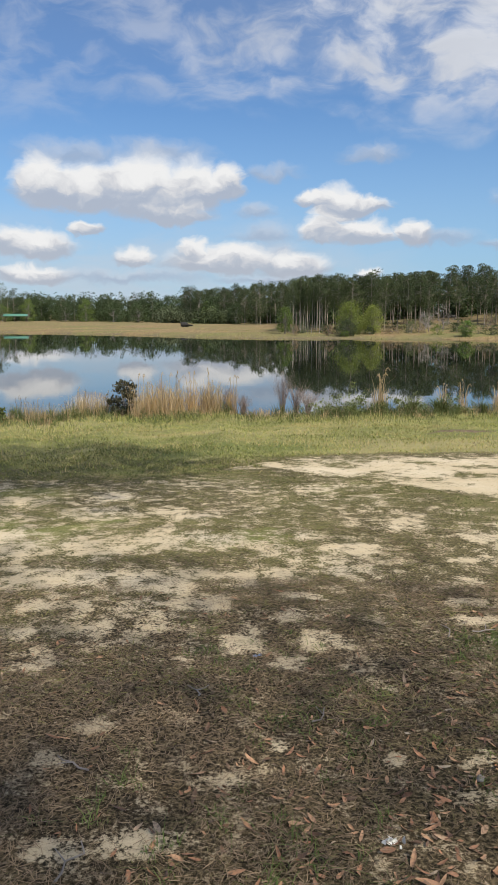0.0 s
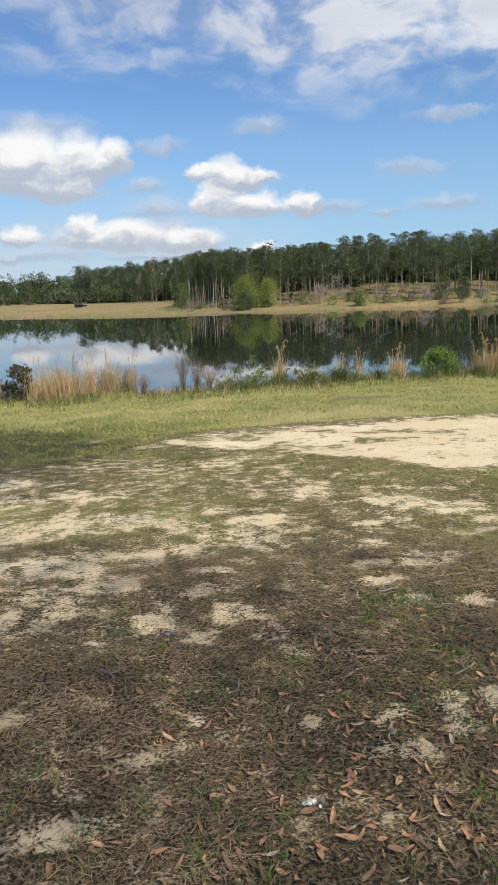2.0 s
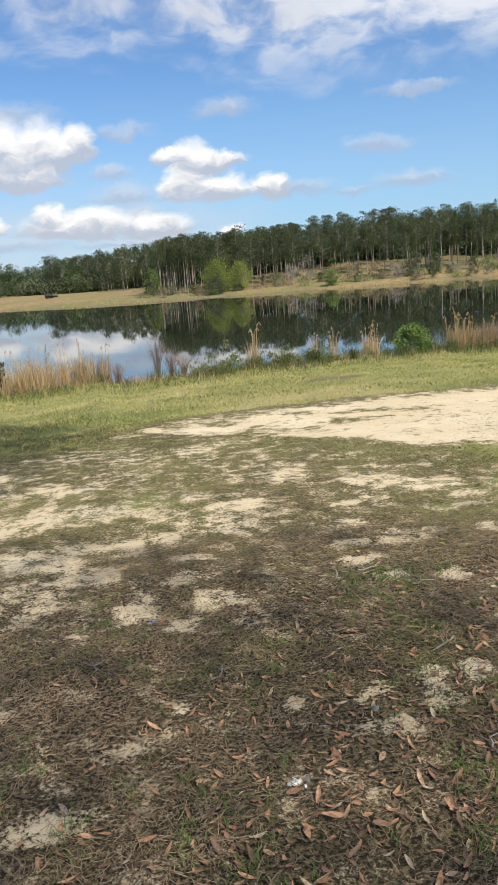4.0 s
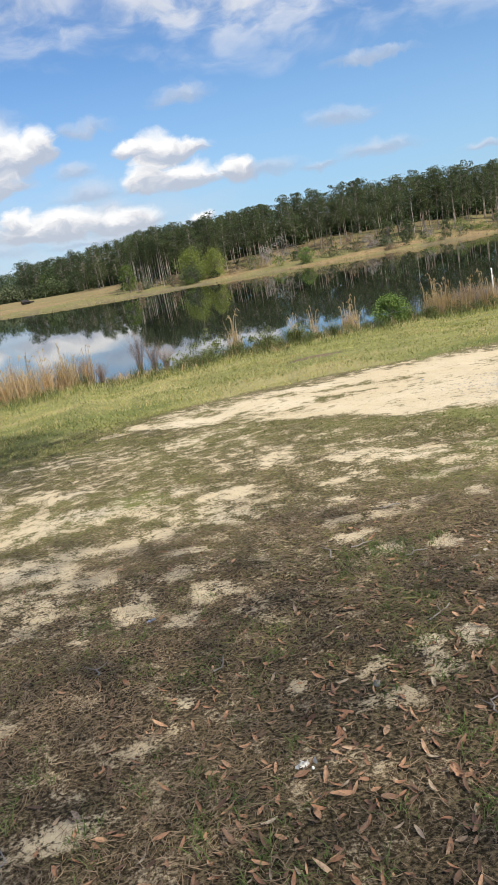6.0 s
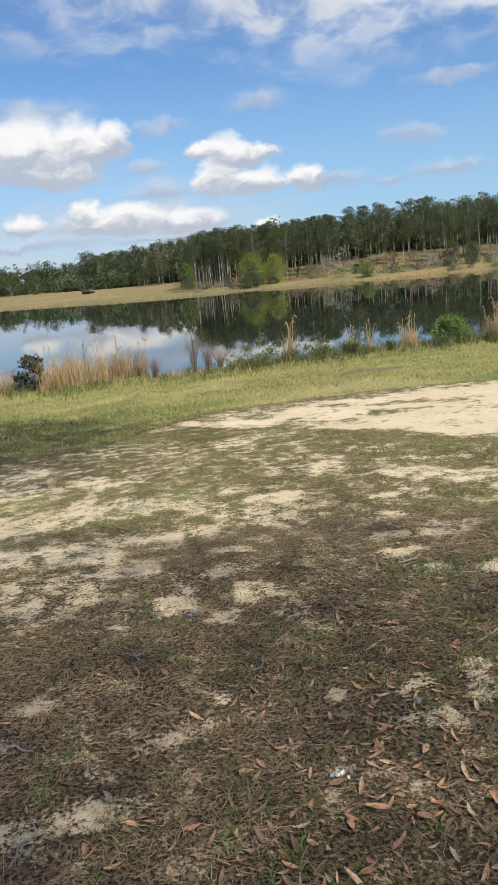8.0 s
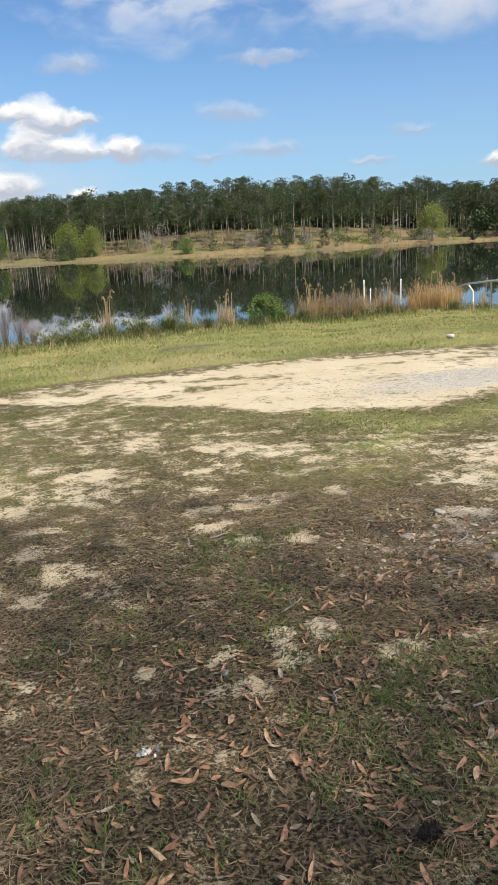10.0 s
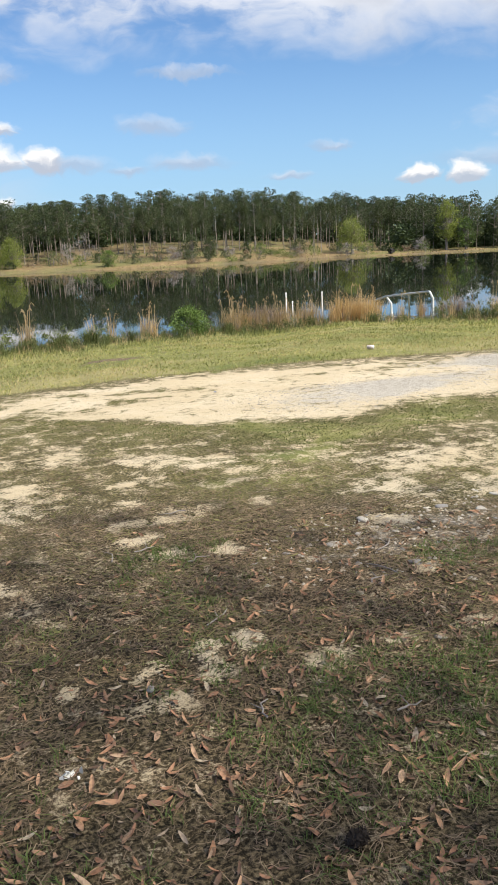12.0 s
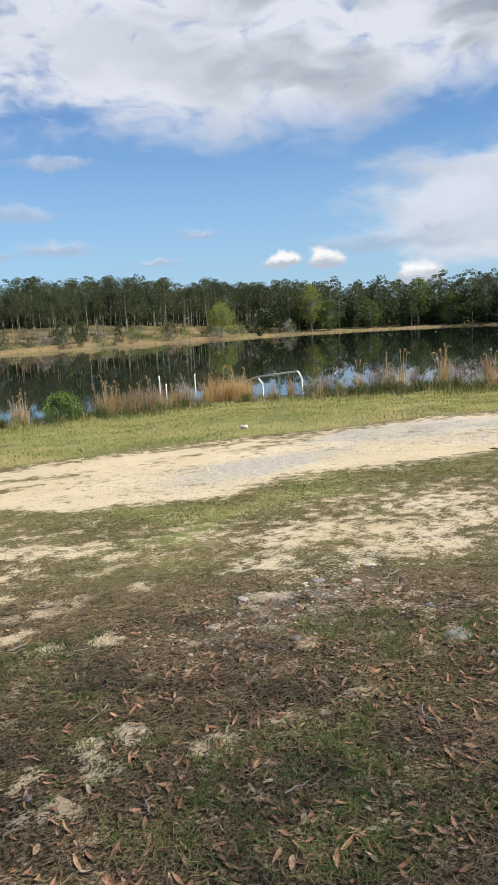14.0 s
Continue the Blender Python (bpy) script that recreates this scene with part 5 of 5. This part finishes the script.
def leaf_geo(seed, length=0.1, width=0.035):
    """A dry leaf: curled along its length and folded at the midrib."""
    rng = np.random.default_rng(seed)
    curl, fold, twist = rng.uniform(0.1, 1.4), rng.uniform(0.1, 0.8), rng.normal(0, 1.0)
    v, n = [], 7
    for i in range(n):
        s = i / (n - 1)
        w = width * 0.5 * (math.sin(math.pi * min(1, s * 0.93 + 0.05)) ** 0.8) + 0.001
        x, z = length * (s - 0.5), length * curl * (s - 0.5) ** 2 + 0.002
        t = twist * (s - 0.5)
        for k in (-1, 0, 1):
            yy, zz = k * w, abs(k) * w * fold
            v.append((x, yy * math.cos(t) - zz * math.sin(t), z + yy * math.sin(t) + zz * math.cos(t) + 0.004))
    q = [(3 * i + k, 3 * i + 3 + k, 3 * i + 4 + k, 3 * i + 1 + k) for i in range(n - 1) for k in (0, 1)]
    return Geo().add(v, q)


def litter_chance(x, y):
    return step(-(np.hypot(x - 2.0, y - 1.2) - 2.2), -0.9, 0.9) * 0.72 + 0.05


def fallen_leaves():
    rng = np.random.default_rng(620)
    meshes = [leaf_geo(621 + i, 0.046 + 0.006 * i, 0.013 + 0.0028 * (i % 4)).mesh("fallen_leaf", M_LEAF, True) for i in range(7)]
    x, y = scatter_points(rng, 8200, -26, 60, 1.4, 4.8)
    keep = rng.uniform(0, 1, len(x)) < litter_chance(x, y)
    x, y = x[keep], y[keep]
    order = np.argsort(np.hypot(x, y))
    x, y = x[order], y[order]
    z = land(x, y)
    rest = Geo()
    for i in range(len(x)):
        a, tilt, s = rng.uniform(0, 360), rng.normal(0, 20, 2), rng.uniform(0.35, 0.95)
        m = pose(x[i], y[i], z[i] + 0.004, tilt[0], tilt[1], a) @ Matrix.Diagonal((s, s, s, 1))
        me = meshes[i % 7]
        if i < 280:
            ob = new("fallen_leaf", me)
            ob.matrix_world = m
            tagged(ob, "curled dry brown leaf lying on thin grass", "leaf", "fallen leaves")
        else:
            co = np.empty(len(me.vertices) * 3)
            me.vertices.foreach_get("co", co)
            co = np.c_[co.reshape(-1, 3), np.ones(len(me.vertices))] @ np.array(m).T
            rest.add(co[:, :3], [tuple(p.vertices) for p in me.polygons])
    tagged(new("leaf_litter", rest.mesh("leaf_litter", M_LEAF, True)), "dry brown leaves scattered over the ground", "leaves", kind="stuff")


fallen_leaves()


def stone_geo(seed, sx, sy, sz):
    rng = np.random.default_rng(seed)
    bm = bmesh.new()
    bmesh.ops.create_icosphere(bm, subdivisions=2, radius=1.0)
    off = rng.uniform(0, 50, 3)
    for v in bm.verts:
        k = 0.75 + 0.5 * noise.noise(v.co * 1.1 + Vector(off))
        v.co = Vector((v.co.x * sx * k, v.co.y * sy * k, v.co.z * sz * k + sz * 0.4))
    g = Geo().add([tuple(v.co) for v in bm.verts], None, [[v.index for v in f.verts] for f in bm.faces])
    bm.free()
    return g


M_PALE_STONE = leafy("pale_stone", (0.36, 0.33, 0.28), (0.56, 0.51, 0.44), glow=0.0, rough=0.8)
M_DARK_STONE = leafy("dark_wood_chunk", (0.025, 0.018, 0.014), (0.06, 0.045, 0.035), glow=0.0, rough=0.9)
M_BLUE_STONE = leafy("blue_grey_stone", (0.15, 0.145, 0.14), (0.28, 0.27, 0.265), glow=0.0, rough=0.7)
STONES = [(2.16, 3.52, .055, "p"), (0.77, 2.57, .03, "b"), (1.96, 2.35, .03, "p"), (2.37, 3.59, .035, "p"), (2.35, 3.04, .05, "b"), (2.05, 3.76, .06, "d"),
          (2.51, 3.77, .055, "p"), (3.07, 3.72, .05, "b"), (3.21, 3.52, .05, "p"), (3.51, 3.72, .045, "p"), (2.96, 2.51, .11, "b"), (3.02, 3.56, .03, "d"),
          (2.6, 3.0, .03, "p"), (2.75, 2.75, .035, "p"), (2.45, 2.72, .028, "p"), (3.2, 2.9, .04, "b"), (3.05, 2.75, .03, "p"), (1.35, 2.3, .022, "p"), (7.88, 6.13, .06, "d"), (1.9, 3.74, .022, "p")]
stone_rng = np.random.default_rng(641)
for i in range(46):
    a, d = stone_rng.uniform(0, 2 * math.pi), math.sqrt(stone_rng.uniform(0, 1))
    STONES.append((2.7 + 1.15 * d * math.cos(a), 3.3 + 0.6 * d * math.sin(a), float(stone_rng.uniform(0.012, 0.028)), "ppb"[i % 3]))
for i, (x, y, s, kind) in enumerate(STONES):
    ob = new("stone", stone_geo(700 + i, s * 1.15, s * 0.8, s * (0.14 if s > 0.09 else 0.3)).mesh("stone", {"p": M_PALE_STONE, "b": M_BLUE_STONE, "d": M_DARK_STONE}[kind], True))
    ob.location, ob.rotation_euler = (x, y, float(land(x, y)) - 0.004), (0, 0, i * 1.3)
    tagged(ob, {"p": "pale weathered stone half sunk in the ground", "b": "blue-grey flat stone half sunk in sand", "d": "dark rotten wood chunk on the ground"}[kind], "stone", "stones")


def pine_cone(x, y, turn):
    """A dark rotted cone on its side: an egg of lifted scales."""
    e = thing("pine_cone", (x, y, float(land(x, y)) + 0.03), "dark rotted pine cone lying among leaves", "pine cone")
    e.rotation_euler = (0, 0, radians(turn))
    rng = np.random.default_rng(650)
    e.scale = (0.62, 0.62, 0.62)
    part("core", Geo().tube([(-.06, 0, 0), (-.045, 0, 0), (0, 0, 0), (.045, 0, 0), (.06, 0, 0)], [.004, .02, .027, .02, .004], 10), M_DARK_STONE, e)
    t, a = np.linspace(-0.055, 0.055, 110), np.arange(110) * 2.4
    rad = 0.034 * np.sqrt(np.clip(1 - (t / 0.062) ** 2, 0.05, 1))
    part("scales", Geo().leaves(np.stack([t, rad * np.cos(a), rad * np.sin(a)], 1), 0.013, rng, 0.0, 1.3, 0.6), M_DARK_STONE, e)


def twig(x, y, length, turn, seed):
    rng = np.random.default_rng(seed)
    e = thing("twig", (x, y, float(land(x, y)) + 0.008), "thin dry fallen twig on the ground", "twig", "fallen twigs")
    e.rotation_euler = (0, 0, radians(turn))
    p = [(length * (i / 4 - 0.5), rng.normal(0, 0.012), 0.004 + abs(rng.normal(0, 0.006))) for i in range(5)]
    part("stem", Geo().tube(p, [.004, .0038, .0034, .003, .002], 6), M_GREY_BARK, e)
    s = Vector(p[2])
    part("side_twig", Geo().tube([tuple(s), (s.x + length * 0.16, s.y + 0.05, s.z + 0.012)], [.0026, .0014], 5), M_GREY_BARK, e)


pine_cone(1.01, 1.52, 15)
rnd.seed(23)
for i in range(16):
    az, r = rnd.uniform(-18, 50), rnd.uniform(1.9, 5.0)
    twig(r * math.sin(radians(az)), r * math.cos(radians(az)), rnd.uniform(0.08, 0.24), rnd.uniform(0, 180), 660 + i)


def gravel_stuff():
    rng = np.random.default_rng(640)
    x, y = scatter_points(rng, 90000, 8, 62, 2.4, 13)
    s, gr, green, lawn = cover(x, y)
    keep = rng.uniform(0, 1, len(x)) < gr * 0.6
    x, y = x[keep], y[keep]
    n = len(x)
    c = on_land(x, y, 0.002)
    d = np.array([(1, 0, 0), (0, 1, 0), (-1, 0, 0), (0, -1, 0), (0, 0, .7)])
    size = rng.uniform(0.005, 0.015, n)[:, None, None]
    a = rng.uniform(0, 6.28, n)
    rot = np.stack([np.stack([np.cos(a), -np.sin(a), 0 * a], 1), np.stack([np.sin(a), np.cos(a), 0 * a], 1), np.stack([0 * a, 0 * a, 1 + 0 * a], 1)], 1)
    v = np.einsum("nij,nkj->nki", rot, d[None] * size * rng.uniform(.6, 1.3, (n, 5, 1))) + c[:, None, :]
    t = np.arange(n)[:, None, None] * 5 + np.array([(0, 1, 4), (1, 2, 4), (2, 3, 4), (3, 0, 4)])[None]
    tagged(new("gravel", Geo().add(v.reshape(-1, 3), None, t.reshape(-1, 3)).mesh("gravel", M_STONE)), "loose grey gravel on the sandy track", "gravel", kind="stuff")


gravel_stuff()


# ---------------------------------------------------------------- small things
def plain(name, colour, rough=0.5, metal=0.0):
    return material(name, lambda k, ins: (
        k.put(ins["Base Color"], k.mix(k.ramp(k.noise(place(k), 30.0, 3.0), 0.3, 0.7), colour, tuple(c * 0.8 for c in colour))),
        k.put(ins["Roughness"], rough), k.put(ins["Metallic"], metal)))


def drink_can():
    x, y = 7.69, 11.37
    e = thing("drink_can", (x, y, float(land(x, y)) + 0.04), "crushed pale pinkish-white drink can lying in grass", "can")
    e.rotation_euler = (0, 0, radians(-50))
    part("body", Geo().tube([(-.06, 0, 0), (-.05, 0, 0), (0, 0, .004), (.05, 0, 0), (.055, 0, 0)], [.026, .036, .034, .036, .030], 14), plain("can_pale", (0.74, 0.62, 0.60), 0.4), e)
    part("lid", Geo().tube([(.055, 0, 0), (.062, 0, 0)], [.033, .033], 14), plain("can_white", (0.8, 0.8, 0.8), 0.35), e)


drink_can()
e = thing("paper_scrap", (0.38, 2.20, float(land(0.38, 2.20)) + 0.008), "crumpled white paper scrap on the ground", "litter")
part("sheet", Geo().leaves(np.random.default_rng(3).normal(0, .012, (12, 3)) * np.array([1.0, 1.0, .4]), 0.016, np.random.default_rng(4), .4), plain("white_paper", (0.75, 0.75, 0.72), 0.7), e)

# ---------------------------------------------------------------- far shore things
M_ROOF = plain("green_metal_roof", (0.07, 0.20, 0.15), 0.5)


def shelter():
    e = thing("picnic_shelter", at(-16.5, 262), "open picnic shelter with green metal roof", "shelter")
    e.rotation_euler = (0, 0, radians(12))
    z = 1.9
    g = Geo().add([(-3.7, -2.2, z), (3.7, -2.2, z), (3.7, 2.2, z), (-3.7, 2.2, z), (-3.7, 0, z + .7), (3.7, 0, z + .7),
                   (-3.7, -2.2, z - .12), (3.7, -2.2, z - .12), (3.7, 2.2, z - .12), (-3.7, 2.2, z - .12)],
                  [(0, 1, 5, 4), (2, 3, 4, 5), (6, 7, 1, 0), (8, 9, 3, 2), (9, 8, 7, 6)], [(0, 4, 3), (1, 2, 5)])
    part("roof", g, M_ROOF, e)
    for x in (-3.3, 0.0, 3.3):
        for y in (-1.9, 1.9):
            part("post", Geo().box((x - .08, y - .08, -.3), (x + .08, y + .08, z)), M_POST, e)


def log_heap(az, r, length, height, mat, label, turn, seed):
    """Charred logs thrown together, one sticking out low to the side."""
    rng = np.random.default_rng(seed)
    e = thing("log_heap", at(az, r), label, "logs")
    e.rotation_euler = (0, 0, radians(turn))
    for i in range(6):
        z = height * (0.22 + 0.16 * i) * (0.9 if i < 5 else 0.35)
        half = length * (0.34 if i < 5 else 0.5) * rng.uniform(0.75, 1.0)
        x = -length * 0.12 + rng.normal(0, 0.06) * length if i < 5 else length * 0.12
        y = rng.normal(0, 0.14)
        log = part("log", Geo().tube([(x - half, y, z), (x, y + rng.normal(0, .05), z + .04), (x + half, y + rng.normal(0, .1), z * 0.9)],
                                     [height * .2, height * .22, height * .17], 9), mat, e)
        part("cut_end", Geo().tube([(x - half - .015, y, z), (x - half, y, z)], [height * .12, height * .14], 9), M_POST, log)


M_POST = plain("brown_timber", (0.10, 0.07, 0.05), 0.8)
M_CHAR = plain("charred_wood", (0.012, 0.011, 0.011), 0.75)
shelter()
log_heap(-4.6, 180, 2.7, 1.08, M_CHAR, "heap of charred black logs on the dry bank", 6, 1)
log_heap(35.5, float(shore_far(35.5)) + 2.0, 1.9, 0.85, M_CHAR, "dark heap of logs beside the far waterline", 30, 2)

M_BLUE = plain("faded_blue_plastic", (0.16, 0.21, 0.33), 0.5)
for x, y, turn in ((-0.03, 3.68, 20), (3.71, 8.89, 70)):
    e = thing("plastic_scrap", (x, y, float(land(x, y)) + 0.006), "crumpled faded blue plastic scrap on sand", "litter")
    e.rotation_euler = (0, 0, radians(turn))
    v = [(0.05 * (i / 5 - 0.5), 0.02 * (j / 2 - 0.5) * (1 + 0.4 * math.sin(i * 2.0)), 0.005 + 0.005 * math.sin(i * 2.3 + j * 1.7)) for i in range(6) for j in range(3)]
    part("sheet", Geo().add(v, [(3 * i + j, 3 * i + 3 + j, 3 * i + 4 + j, 3 * i + 1 + j) for i in range(5) for j in range(2)]), M_BLUE, e)
